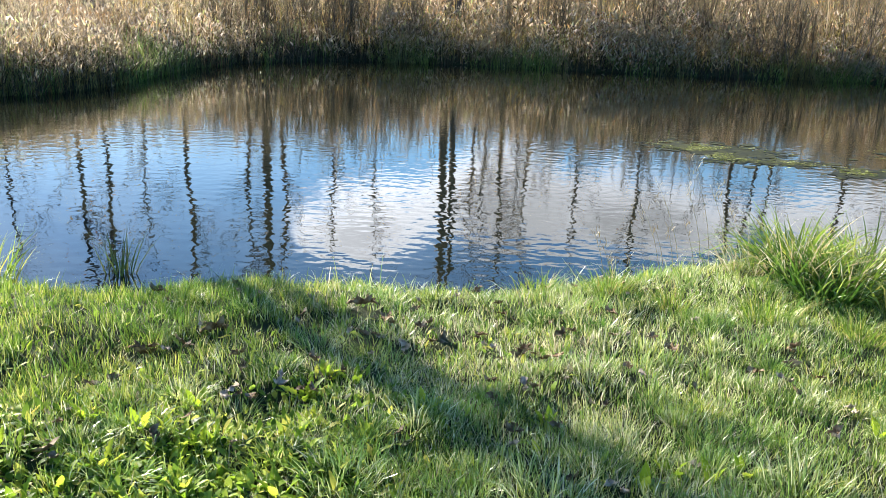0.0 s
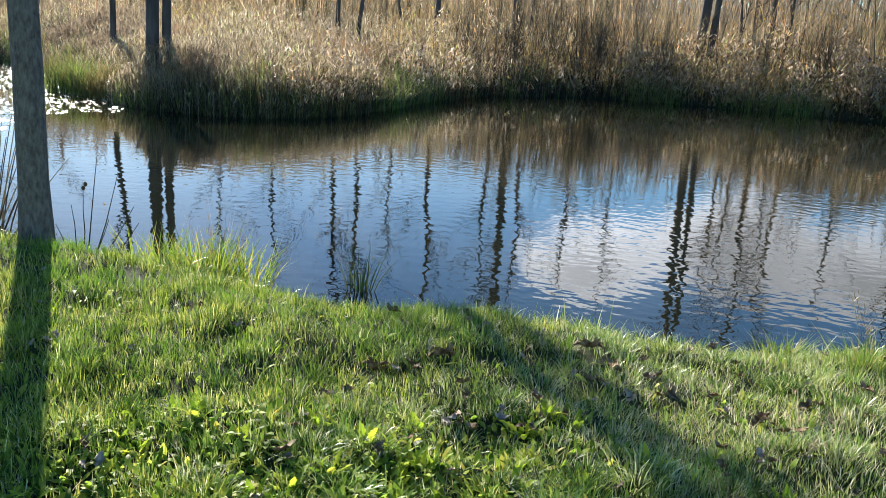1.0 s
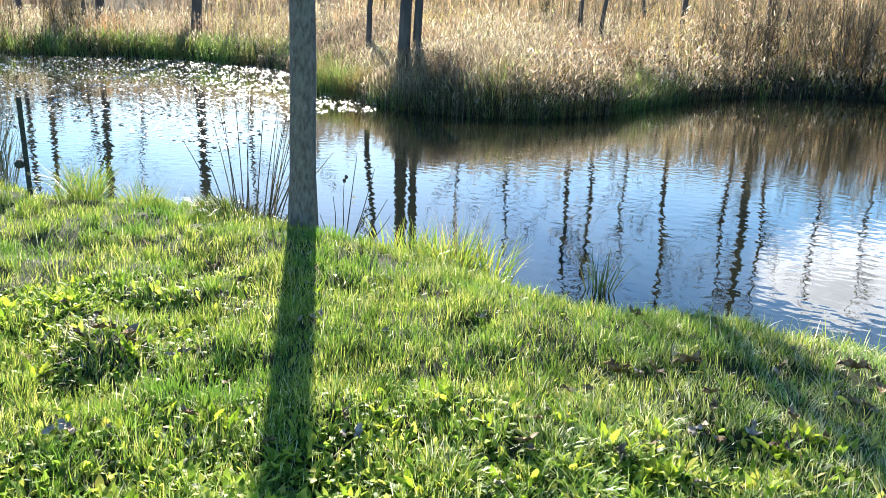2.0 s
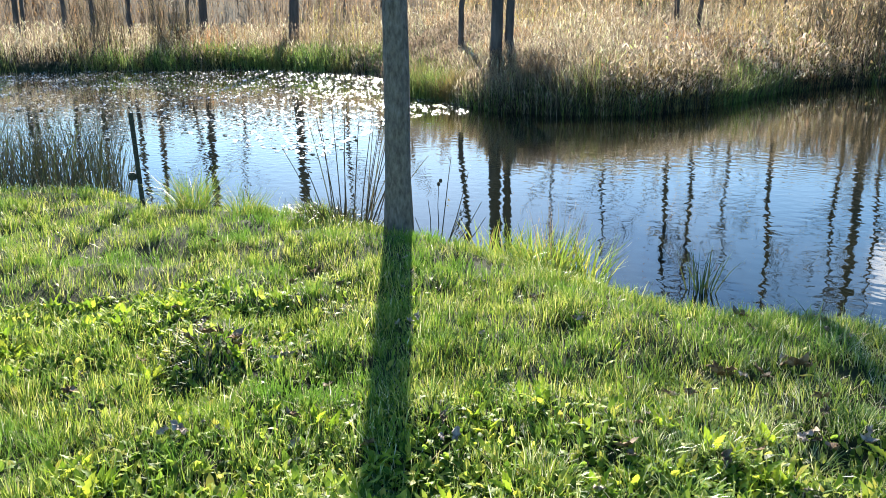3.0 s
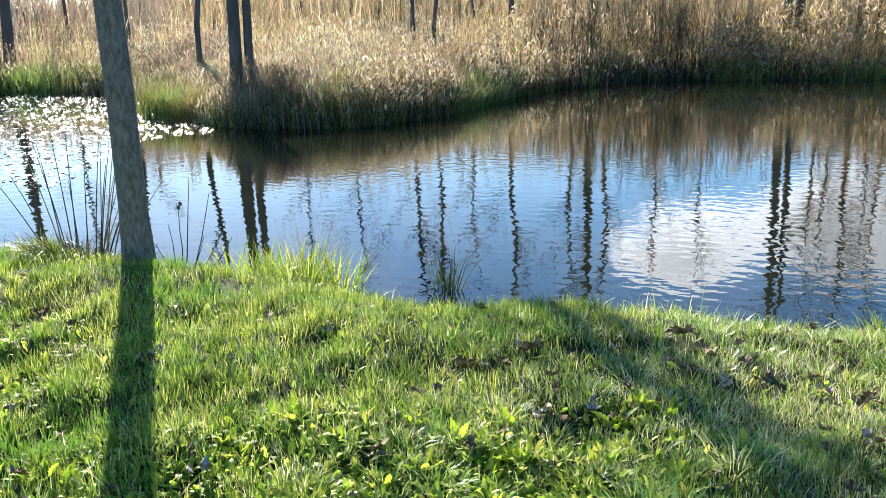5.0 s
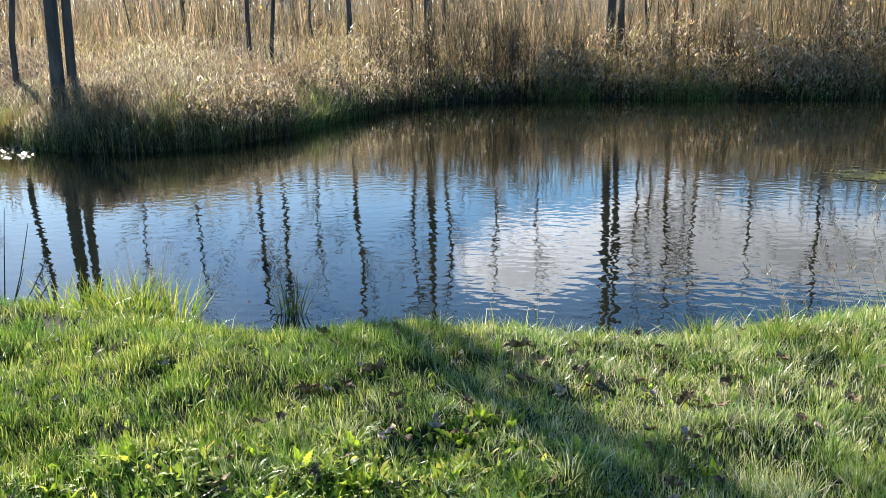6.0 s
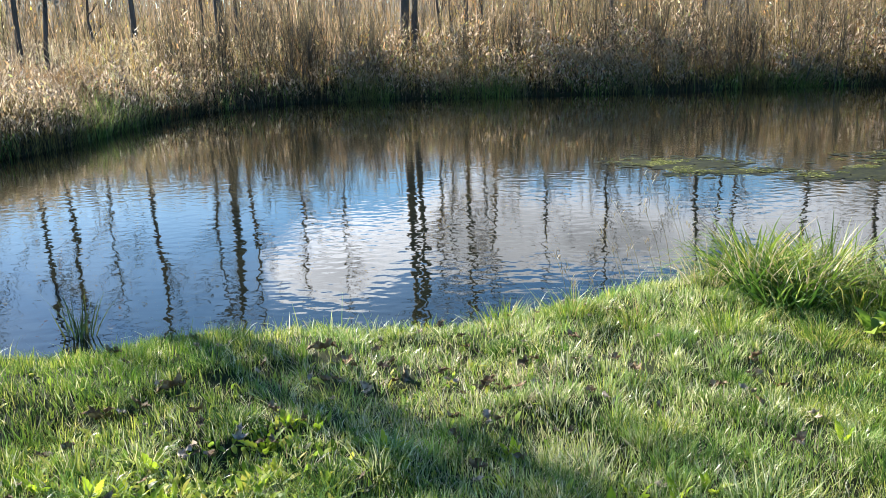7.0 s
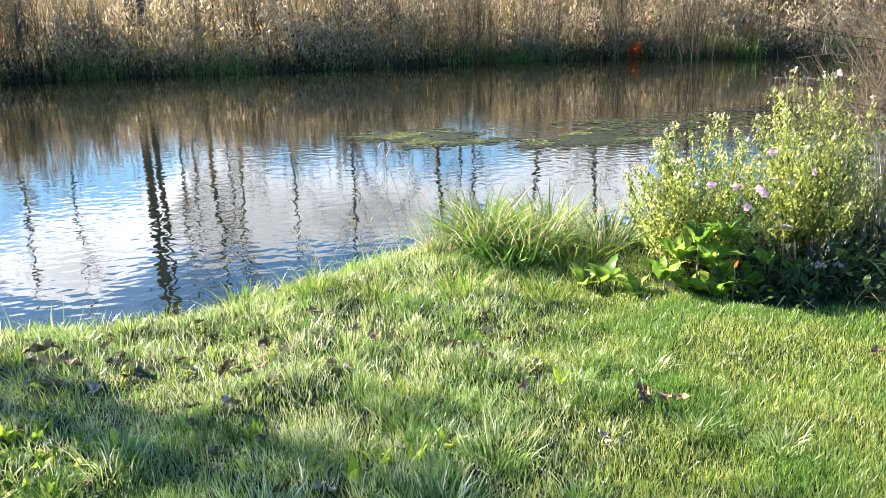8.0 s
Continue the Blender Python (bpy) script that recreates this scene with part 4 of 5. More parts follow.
def fan(x, y, n, height, width, spread, seed, lean=0.5, bend=0.6, segs=3):
    """Blades fanning out of one foot."""
    r = np.random.default_rng(seed)
    a = r.uniform(0, 6.28, n)
    q = np.sqrt(r.random(n))
    px, py = x + np.cos(a) * q * spread, y + np.sin(a) * q * spread
    pos = np.stack([px, py, np.maximum(land(px, py), WATER - 0.06)], 1)
    return blades(pos, height * r.uniform(0.55, 1.0, n), width * r.uniform(0.7, 1.2, n), a + r.normal(0, 0.5, n), lean * q * r.uniform(0.3, 1.0, n), bend * r.uniform(0.1, 1.0, n), segs, a + r.uniform(-1.2, 1.2, n))


M_SEDGE = leafy("sedge_blade", [(0.0, (0.10, 0.17, 0.02)), (0.55, (0.19, 0.3, 0.035)), (0.8, (0.36, 0.4, 0.06)), (0.9, (0.46, 0.36, 0.12)), (1.0, (0.56, 0.46, 0.25))], 0.38, 0.42)
M_IRIS = leafy("iris_blade", [(0.0, (0.12, 0.22, 0.03)), (0.5, (0.28, 0.38, 0.05)), (0.8, (0.5, 0.48, 0.1)), (1.0, (0.45, 0.3, 0.12))], 0.5, 0.4)
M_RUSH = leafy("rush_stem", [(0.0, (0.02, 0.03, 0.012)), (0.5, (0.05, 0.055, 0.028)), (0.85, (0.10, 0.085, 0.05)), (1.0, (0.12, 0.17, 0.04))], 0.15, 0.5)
# ivy green taken almost to black: the shade below the bushes is in the colour
M_SHADE_IVY = leafy("shade_ivy_leaf", [(0.0, (0.012, 0.02, 0.006)), (0.6, (0.035, 0.06, 0.014)), (0.9, (0.09, 0.14, 0.025)), (1.0, (0.24, 0.3, 0.06))], 0.3, 0.45, None, 1.0, True, 0.3)
M_FLAX = leafy("dry_stalk", [(0.0, (0.22, 0.16, 0.08)), (1.0, (0.5, 0.42, 0.24))], 0.2, 0.6)
M_DOCKRED = leafy("reddened_leaf", [(0.0, (0.4, 0.08, 0.02)), (1.0, (0.5, 0.14, 0.03))], 0.5, 0.4)

# sedge tussocks on the corner of the bank
for i, (x, y, h, n) in enumerate([(2.2, 5.3, 0.46, 140), (2.25, 4.95, 0.46, 170), (2.35, 5.3, 0.66, 190), (2.65, 5.1, 0.62, 190), (2.9, 5.35, 0.6, 170), (2.3, 4.72, 0.36, 150),
                                  (2.75, 4.7, 0.42, 170), (3.15, 4.95, 0.45, 150), (2.5, 4.9, 0.55, 170)]):
    v, t = fan(x, y, int(n * 0.95), h * 0.84, 0.009 + 0.005 * (i % 3), 0.2, 100 + i, 0.7 + 0.15 * (i % 4), 1.2, 4)
    tagged(new("sedge_tussock", mesh_tris("sedge_tussock", v, t, (M_SEDGE, M_LUSH, M_SEDGE, M_REED_GREEN)[i % 4])), "arching green and yellow sedge tussock on the bank", "sedge", "sedge tussocks", "stuff")
for i, (x, y, h) in enumerate([(0.55, 4.72, 0.2), (0.95, 4.55, 0.2), (1.3, 4.4, 0.22), (0.1, 4.75, 0.17), (-0.45, 4.7, 0.16), (-1.9, 4.55, 0.15), (-5.9, 4.25, 0.32), (-6.35, 4.05, 0.46), (-6.6, 4.15, 0.52), (-5.3, 4.5, 0.2),
                              (1.75, 4.2, 0.24), (2.2, 4.05, 0.2), (0.35, 2.35, 0.16), (0.9, 2.15, 0.17), (1.25, 2.5, 0.15), (0.7, 2.75, 0.14), (-0.1, 2.9, 0.14), (-0.35, 2.45, 0.14)]):
    v, t = fan(x, y, 150, h, 0.006, 0.13, 140 + i, 0.8, 0.7, 2)
    tagged(new("grass_tuft", mesh_tris("grass_tuft", v, t, M_SEDGE if i < 12 else M_PALE_GRASS)), "taller tuft of grass standing out of the lawn", "grass", "grass tufts", "stuff")

# dry blades through the tussocks
dry = [fan(2.0 + 0.22 * k, 5.15 - 0.12 * (k % 3), 46, 0.42 + 0.05 * (k % 3), 0.008, 0.2, 130 + k, 0.7, 0.9) for k in range(6)]
v, t = join(dry)
tagged(new("dry_sedge", mesh_tris("dry_sedge", v, t, M_STRAW)), "dry straw blades through the sedge tussocks", "sedge", kind="stuff")

# iris at the water's edge, one clump in the water
for i, (x, y, h, n) in enumerate([(-4.0, 5.2, 0.66, 40), (-3.72, 5.12, 0.6, 100), (-3.5, 5.15, 0.68, 130), (-3.3, 5.12, 0.72, 130), (-3.1, 5.25, 0.62, 90), (-3.6, 5.02, 0.46, 110)]):
    v, t = fan(x, y, n, h * 0.8, 0.014, 0.15, 170 + i, 0.45, 0.5)
    tagged(new("iris_clump", mesh_tris("iris_clump", v, t, M_IRIS)), "yellow-green iris blades at the water's edge", "iris", "iris clumps", "stuff")
v, t = fan(-2.35, 5.62, 26, 0.46, 0.013, 0.09, 180, 0.4, 0.3)
tagged(new("iris_clump", mesh_tris("iris_clump", v, t, M_REED_GREEN)), "small green clump of blades standing in the water", "iris", "iris clumps", "stuff")
v, t = fan(-3.38, 5.3, 24, 0.78, 0.006, 0.1, 181, 0.3, 0.1)
tagged(new("dry_stalks", mesh_tris("dry_stalks", v, t, M_SALLOW)), "brown dry seed stalks among the iris", "stalks", "", "stuff")


def rush_bed():
    p = scatter(-11.5, -6.9, 1.6, 4.9, 6500, lambda x, y: (shore(x, y) > -0.75) & (shore(x, y) < 0.12) & (np.degrees(np.arctan2(-x, y)) > 61.5))
    p[:, 2] = np.maximum(p[:, 2], WATER - 0.05)
    n = len(p)
    v, t = blades(p, rng.uniform(0.7, 1.3, n), 0.006, rng.uniform(0, 6.28, n), rng.uniform(0, 0.3, n), rng.uniform(0, 0.3, n), 2, np.arctan2(p[:, 1], p[:, 0]), 0.4)
    tagged(new("rush_bed", mesh_tris("rush_bed", v, t, M_RUSH)), "brown and green rushes along the near bank", "rushes", kind="stuff")
    q = scatter(-3.0, 1.2, 4.6, 6.4, 130, lambda x, y: (shore(x, y) > -0.45) & (shore(x, y) < -0.02))
    q[:, 2] = WATER - 0.03
    v, t = blades(q, rng.uniform(0.08, 0.2, len(q)), 0.005, rng.uniform(0, 6.28, len(q)), 0.2, 0.4, 2)
    tagged(new("water_grass", mesh_tris("water_grass", v, t, M_REED_GREEN)), "thin green blades poking out of shallow water", "grass", kind="stuff")


rush_bed()


def stalks():
    pieces = []
    r = np.random.default_rng(31)
    for x, y, h in [(1.15, 5.6, 0.62), (1.2, 5.5, 0.5), (1.25, 5.65, 0.42), (1.6, 5.8, 0.75), (1.68, 5.75, 0.6), (1.75, 5.85, 0.92), (1.85, 5.7, 0.8), (1.95, 5.8, 1.05), (2.0, 5.65, 0.7), (2.1, 5.85, 0.85), (1.4, 5.75, 0.4), (1.9, 5.95, 0.62), (1.55, 5.55, 0.5), (2.2, 5.8, 0.6)]:
        s = np.linspace(0, 1, 7)
        a = r.uniform(2.2, 4.0)
        foot = stand(x, y, -0.02)
        path = foot + np.stack([np.cos(a) * 0.28 * h * s ** 2.2, np.sin(a) * 0.12 * h * s ** 2, h * s], 1)
        pieces.append(tube(path, 0.003 * (1 - 0.7 * s), 4))
        m = 10
        base = np.stack([np.interp(r.uniform(0.8, 1, m), s, path[:, k]) for k in range(3)], 1)
        pieces.append(blades(base, 0.05, 0.006, r.uniform(0, 6.28, m), 0.4, 0.3, 2))
    v, t = join(pieces)
    tagged(new("tall_stalks", mesh_tris("tall_stalks", v, t, M_FLAX)), "thin dry grass stalks leaning over the water", "stalks", kind="stuff")


stalks()


# ---- shoots and twigs by the tree ----
def willow_shoots():
    r = np.random.default_rng(41)
    root = new("willow_shoots")
    root.location = stand(-5.12, 4.72)
    for i in range(22):
        a = r.uniform(0, 6.28)
        d = np.array([math.cos(a), math.sin(a)])
        # the fan opens sideways as seen from the lawn
        side = np.array([0.77, 0.64]) * r.uniform(-0.16, 0.24)
        h = r.uniform(0.7, 1.2)
        s = np.linspace(0, 1, 6)
        foot = side + d * 0.06
        flare = np.array([0.77, 0.64]) * (side @ np.array([0.77, 0.64])) * r.uniform(0.7, 2.0) + d * 0.13
        path = np.stack([foot[0] + flare[0] * s ** 1.3, foot[1] + flare[1] * s ** 1.3, -0.1 + h * s], 1)
        v, t = tube(path, 0.005 * (1 - 0.75 * s) + 0.0012, 5)
        part("shoot", mesh_tris("shoot", v, t, M_FLAX if r.random() < 0.3 else M_TWIG, True), root)
    return tagged(root, "upright leafless willow shoots beside the tree trunk", "shrub")


willow_shoots()
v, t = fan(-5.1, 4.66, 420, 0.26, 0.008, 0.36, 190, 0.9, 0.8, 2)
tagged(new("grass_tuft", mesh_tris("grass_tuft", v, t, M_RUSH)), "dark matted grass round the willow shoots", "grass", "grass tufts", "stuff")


def twiggy_shrub():
    r = np.random.default_rng(43)
    root = new("twig_shrub")
    root.location = stand(-4.24, 4.84)
    right = np.array([0.79, 0.61])
    for i, (out, h) in enumerate([(0.03, 0.62), (0.36, 0.5), (0.26, 0.72), (0.12, 0.85), (0.42, 0.36), (-0.06, 0.5), (0.2, 0.4), (-0.15, 0.35), (0.3, 0.24)]):
        s = np.linspace(0, 1, 6)
        path = np.stack([right[0] * out * s ** 0.9, right[1] * out * s ** 0.9, -0.08 + (h + 0.08) * s ** 1.2], 1) + r.normal(0, 0.008, (6, 3)) * s[:, None]
        v, t = tube(path, 0.006 * (1 - 0.8 * s) + 0.001, 5)
        part("branch", mesh_tris("branch", v, t, M_TWIG, True), root)
        if i == 0:
            for dz, dx in ((0.0, 0.0), (0.03, 0.02)):
                bm = bmesh.new()
                bmesh.ops.create_icosphere(bm, subdivisions=2, radius=0.014)
                for q in bm.verts:
                    q.co.z *= 1.25
                    q.co *= 1 + 0.18 * noise.noise(q.co * 60)
                me = bpy.data.meshes.new("seed_head")
                bm.to_mesh(me)
                bm.free()
                me.materials.append(M_TWIG)
                ob = part("seed_head", me, root, "dark brown dried seed head")
                ob.location = (path[-1][0] + dx, path[-1][1], path[-1][2] + dz)
    bm = bmesh.new()
    bmesh.ops.create_icosphere(bm, subdivisions=2, radius=0.05)
    for q in bm.verts:
        q.co *= 1 + 0.4 * noise.noise(q.co * 25)
    me = bpy.data.meshes.new("stump")
    bm.to_mesh(me)
    bm.free()
    me.materials.append(M_TWIG)
    part("stump", me, root)
    return tagged(root, "low bare twiggy shrub beside the tree trunk", "shrub")


twiggy_shrub()


def fence_post():
    root = new("fence_post")
    root.location = stand(-6.88, 3.87)
    lean = Matrix.Rotation(radians(-2.0), 4, Vector((-0.6, 0.8, 0)).normalized()) @ Matrix.Rotation(radians(40), 4, "Z")
    h = 0.84
    bm = bmesh.new()
    for w, d, y in ((0.042, 0.006, 0.0), (0.008, 0.034, 0.02)):
        bmesh.ops.create_cube(bm, size=1.0, matrix=Matrix.Translation((0, y, h / 2 - 0.1)) @ Matrix.Diagonal((w, d, h + 0.2, 1)))
    for k in range(16):
        bmesh.ops.create_cube(bm, size=1.0, matrix=Matrix.Translation((0, -0.007, 0.06 + k * 0.055)) @ Matrix.Diagonal((0.02, 0.009, 0.014, 1)))
    me = bpy.data.meshes.new("stake")
    bm.to_mesh(me)
    bm.free()
    me.materials.append(M_METAL)
    part("stake", me, root, at=lean)
    bm = bmesh.new()
    bmesh.ops.create_cube(bm, size=1.0, matrix=Matrix.Diagonal((0.07, 0.05, 0.07, 1)))
    bmesh.ops.bevel(bm, geom=bm.edges[:], offset=0.012, segments=2, affect="EDGES")
    me = bpy.data.meshes.new("clip")
    bm.to_mesh(me)
    bm.free()
    me.materials.append(M_METAL)
    part("clip", me, root, "black plastic wire clip", lean @ Matrix.Translation((-0.05, -0.02, 0.28)))
    return tagged(root, "dark green steel stake leaning on the bank", "post")


fence_post()


# ---- things on the water ----
def discs(pos, radius, tilt, seed, sides=7):
    r = np.random.default_rng(seed)
    n = len(pos)
    a = np.linspace(0, 2 * np.pi, sides, endpoint=False)[None] + r.uniform(0, 6.28, (n, 1))
    rad = radius[:, None] * r.uniform(0.65, 1.2, (n, sides))
    nx, ny = r.normal(0, tilt, n), r.normal(0, tilt, n)
    x, y = np.cos(a) * rad, np.sin(a) * rad * r.uniform(0.6, 1.0, (n, 1))
    z = x * nx[:, None] + y * ny[:, None]
    verts = np.concatenate([np.stack([x, y, z], 2), np.zeros((n, 1, 3))], 1) + pos[:, None]
    tris = np.array([(k, (k + 1) % sides, sides) for k in range(sides)])
    return verts.reshape(-1, 3), ((np.arange(n) * (sides + 1))[:, None, None] + tris[None]).reshape(-1, 3)


def floating():
    def pads(x, y):
        az = np.degrees(np.arctan2(-x, y))
        r = np.hypot(x, y)
        edge = 15.2 + 3.0 * np.sin(az * 0.35) + 0.9 * np.sin(x * 1.3 + y) - 0.14 * (az - 44)
        patch = clump(x * 0.55, y * 0.8)
        return (shore(x, y) < -0.05) & (az > 38) & (az < 72) & (r > edge) & (rng.random(len(x)) < 0.5 + 0.5 * patch)

    p = scatter(-40, -8, 4, 25, 85000, pads)
    p[:, 2] = WATER + 0.012
    v, t = discs(p, 0.01 + 0.045 * rng.random(len(p)) ** 2, 0.13, 5, 5)
    tagged(new("floating_leaves", mesh_tris("floating_leaves", v, t, M_PAD)), "small pale leaves floating on the pond", "leaves", kind="stuff")
    # mats of algae: drowned olive patches with bright scum on them
    low, high = [], []
    for cx, cy, sx, sy, n in [(4.0, 13.5, 0.28, 0.28, 500), (4.6, 13.2, 0.35, 0.35, 500), (4.1, 12.4, 0.3, 0.25, 300), (5.1, 12.2, 0.35, 0.2, 160), (6.6, 11.7, 0.4, 0.3, 500), (7.2, 12.4, 0.35, 0.35, 500),
                              (7.4, 11.4, 0.4, 0.22, 300), (8.1, 13.4, 0.5, 0.4, 300), (5.9, 11.5, 0.3, 0.15, 160), (9.8, 12.4, 0.8, 0.4, 300), (11.5, 13.8, 1.0, 0.4, 250)]:
        q = np.stack([rng.normal(cx, sx, n), rng.normal(cy, sy, n), np.full(n, WATER)], 1)
        k = patchy(q[:, 0], q[:, 1], 1.6, 51) + 0.7 * patchy(q[:, 0], q[:, 1], 4.1, 52) > -0.25
        q = q[k]
        q[:, 2] += rng.uniform(0.003, 0.006, len(q))
        low.append(discs(q, 0.03 + 0.08 * rng.random(len(q)) ** 2, 0.006, 6, 7))
        m = int(n * 3.2)
        q = np.stack([rng.normal(cx, sx * 1.05, m), rng.normal(cy, sy * 1.05, m), WATER + rng.uniform(0.008, 0.016, m)], 1)
        q = q[patchy(q[:, 0], q[:, 1] * 2.0, 1.9, 53) + 0.6 * patchy(q[:, 0], q[:, 1] * 2.0, 5.0, 54) > 0.15]
        high.append(discs(q, 0.006 + 0.022 * rng.random(len(q)) ** 2, 0.08, 7, 5))
    for name, pieces, m, label in (("drowned_algae", low, M_OLIVE, "olive algae spread just under the water's skin"), ("algae_mat", high, M_ALGAE, "yellow-green algae floating in patches on the pond")):
        v, t = join(pieces)
        tagged(new(name, mesh_tris(name, v, t, m)), label, "algae", kind="stuff")


floating()


# ---- mallow bushes and undergrowth ----
def leaf_mesh(name, length, width, mat, lobes=0.0, fold=0.25, curl=0.3, seed=0, n=7):
    """One leaf lying along +y from its stalk, folded along its rib."""
    r = np.random.default_rng(seed)
    s = np.linspace(0, 1, n)
    half = width / 2 * np.sin(np.pi * np.clip(s, 0.03, 0.985) ** 0.8) ** 0.8 * (1 + lobes * np.where(np.arange(n) % 2 == 0, 1, -1) * (s > 0.1) * (s < 0.9))
    z = curl * length * (s - s * s * 1.3)
    mid = np.stack([np.zeros(n), s * length, z], 1)
    lft = mid + np.stack([-half, np.zeros(n), half * fold * (1 + 0.4 * r.normal(size=n))], 1)
    rgt = mid + np.stack([half, np.zeros(n), half * fold * (1 + 0.4 * r.normal(size=n))], 1)
    verts = np.concatenate([lft, mid, rgt])
    tris = []
    for i in range(n - 1):
        for o in (0, n):
            a, b = o + i, o + n + i
            tris += [(a, b, b + 1), (a, b + 1, a + 1)]
    return mesh_tris(name, verts, np.array(tris), mat, True)


def rosette(name, x, y, meshes, count, seed, size=1.0, up=50.0, label="", dz=0.0, spread=0.02):
    r = np.random.default_rng(seed)
    root = new(name)
    root.location = stand(x, y, 0.005 + dz)
    for i in range(count):
        a = 6.283 * i / count + r.uniform(-0.4, 0.4)
        k = size * r.uniform(0.7, 1.15)
        m = Matrix.Rotation(a, 4, "Z") @ Matrix.Translation((0, spread, 0.0)) @ Matrix.Rotation(radians(up + r.uniform(-22, 22)), 4, "X") @ Matrix.Rotation(r.uniform(-0.5, 0.5), 4, "Y") @ Matrix.Diagonal((k, k, k, 1))
        part("leaf", meshes[i % len(meshes)], root, at=m)
    return root


def mallow(x, y, h, wide, stems, seed, flowers):
    r = np.random.default_rng(seed)
    root = new("mallow_bush")
    root.location = stand(x, y)
    leaves, tips = [], []
    for i in range(stems):
        a = r.uniform(0, 6.28)
        q = math.sqrt(r.random())
        hh = h * (1 - 0.5 * q ** 2) * r.uniform(0.55, 1.0)
        s = np.linspace(0, 1, 8)
        d = np.array([math.cos(a), math.sin(a)])
        path = np.stack([d[0] * wide * q * (0.15 + 0.85 * s ** 0.8), d[1] * wide * q * (0.15 + 0.85 * s ** 0.8), -0.03 + hh * s], 1) + r.normal(0, 0.014, (8, 3)) * s[:, None]
        v, t = tube(path, 0.007 * (1 - 0.75 * s) + 0.001, 5)
        part("stem", mesh_tris("stem", v, t, M_MALLOW_STEM, True), root)
        tips.append(path[-1])
        n = 320
        u = r.random(n) ** 0.7
        base = np.stack([np.interp(u, s, path[:, k]) for k in range(3)], 1)
        b = r.uniform(0, 6.28, n)
        reach = (r.uniform(0.01, 0.12, n) * (1.15 - 0.75 * u))
        base += np.stack([np.cos(b) * reach, np.sin(b) * reach, reach * r.uniform(0.0, 0.8, n)], 1)
        leaves.append(discs(base, (0.003 + 0.0095 * r.random(n) ** 1.5) * (1.45 - 0.7 * u), 1.1, seed * 50 + i, 5))
        m = 14
        u = r.random(m)
        base = np.stack([np.interp(u, s, path[:, k]) for k in range(3)], 1)
        leaves.append(blades(base, 0.12 * (1.2 - u * 0.8), 0.003, r.uniform(0, 6.28, m), r.uniform(0.4, 0.9, m), 0.1, 2))
    v, t = join(leaves)
    part("foliage", mesh_tris("foliage", v, t, M_MALLOW), root, "small yellowish green mallow leaves")["kind"] = "stuff"
    cap = []
    for p in tips:
        m = 9
        cap.append(discs(p + r.normal(0, 0.012, (m, 3)), r.uniform(0.006, 0.013, m), 0.9, int(r.integers(1000)), 5))
    v, t = join(cap)
    part("seed_head", mesh_tris("seed_head", v, t, M_STRAW), root, "pale dry buds at the stem tips")["kind"] = "stuff"
    for fx, fy, fz in flowers:
        pet = []
        for k in range(5):
            a = 6.283 * k / 5
            pet.append(discs(np.array([[math.cos(a) * 0.014, math.sin(a) * 0.014, 0.004]]), np.array([0.015]), 0.25, seed + k, 7))
        v, t = join(pet)
        ob = part("flower", mesh_tris("flower", v, t, M_PINK), root, "pink mallow flower")
        ob.matrix_basis = Matrix.Translation((fx, fy, fz)) @ Matrix.Rotation(radians(60 + 20 * r.random()), 4, "X") @ Matrix.Rotation(r.uniform(-0.6, 0.6), 4, "Y")
    return tagged(root, "bushy mallow with yellowing leaves and pink flowers", "bush", "mallow bushes")


mallow(3.36, 4.25, 1.2, 0.52, 56, 61, [(-0.05, -0.42, 0.62), (0.16, -0.42, 0.56), (-0.2, -0.4, 0.64), (0.3, -0.3, 0.78), (0.02, -0.45, 0.5), (0.1, -0.44, 0.6)])
mallow(4.35, 4.35, 1.3, 0.58, 54, 62, [(-0.32, -0.36, 0.62), (0.05, -0.1, 1.2)])
DOCK = [leaf_mesh("leaf", 0.11, 0.06, M_DOCK, 0.08, 0.3, 0.35, 71, 9), leaf_mesh("leaf", 0.085, 0.055, M_DOCK, 0.1, 0.35, 0.2, 72, 9), leaf_mesh("leaf", 0.13, 0.055, M_DOCK, 0.07, 0.25, 0.5, 73, 9)]
for i, (x, y, n, dz) in enumerate([(3.05, 3.82, 13, 0.0), (3.2, 3.75, 12, 0.12), (2.95, 3.95, 11, 0.05), (3.4, 3.78, 9, 0.02), (3.12, 3.7, 10, 0.02), (3.75, 3.75, 8, 0.0), (4.15, 3.72, 9, 0.03), (2.75, 3.95, 8, 0.0), (3.3, 3.9, 10, 0.2), (3.1, 3.85, 11, 0.3), (3.25, 3.82, 10, 0.34), (3.0, 3.9, 10, 0.2), (3.4, 3.88, 10, 0.28), (3.15, 3.78, 9, 0.2), (2.88, 3.85, 9, 0.1), (3.55, 3.8, 9, 0.12), (2.65, 4.1, 9, 0.06), (2.55, 4.2, 8, 0.03)]):
    ob = rosette("dock_plant", x, y, DOCK, n, 200 + i, 1.3, 44, dz=dz, spread=0.03)
    if dz > 0.01:
        v, t = tube(np.array([(0, 0, -dz - 0.04), (0.004, 0, -dz / 2), (0, 0, 0.03)]), [0.006, 0.005, 0.004], 6)
        part("stem", mesh_tris("stem", v, t, M_MALLOW_STEM, True), ob)
    tagged(ob, "broad bright green dock leaves under the mallow", "dock plant", "dock plants")
# blades in the dark rush tone paint the mallows' shade onto the ground
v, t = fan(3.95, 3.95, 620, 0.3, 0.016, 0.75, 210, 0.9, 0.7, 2)
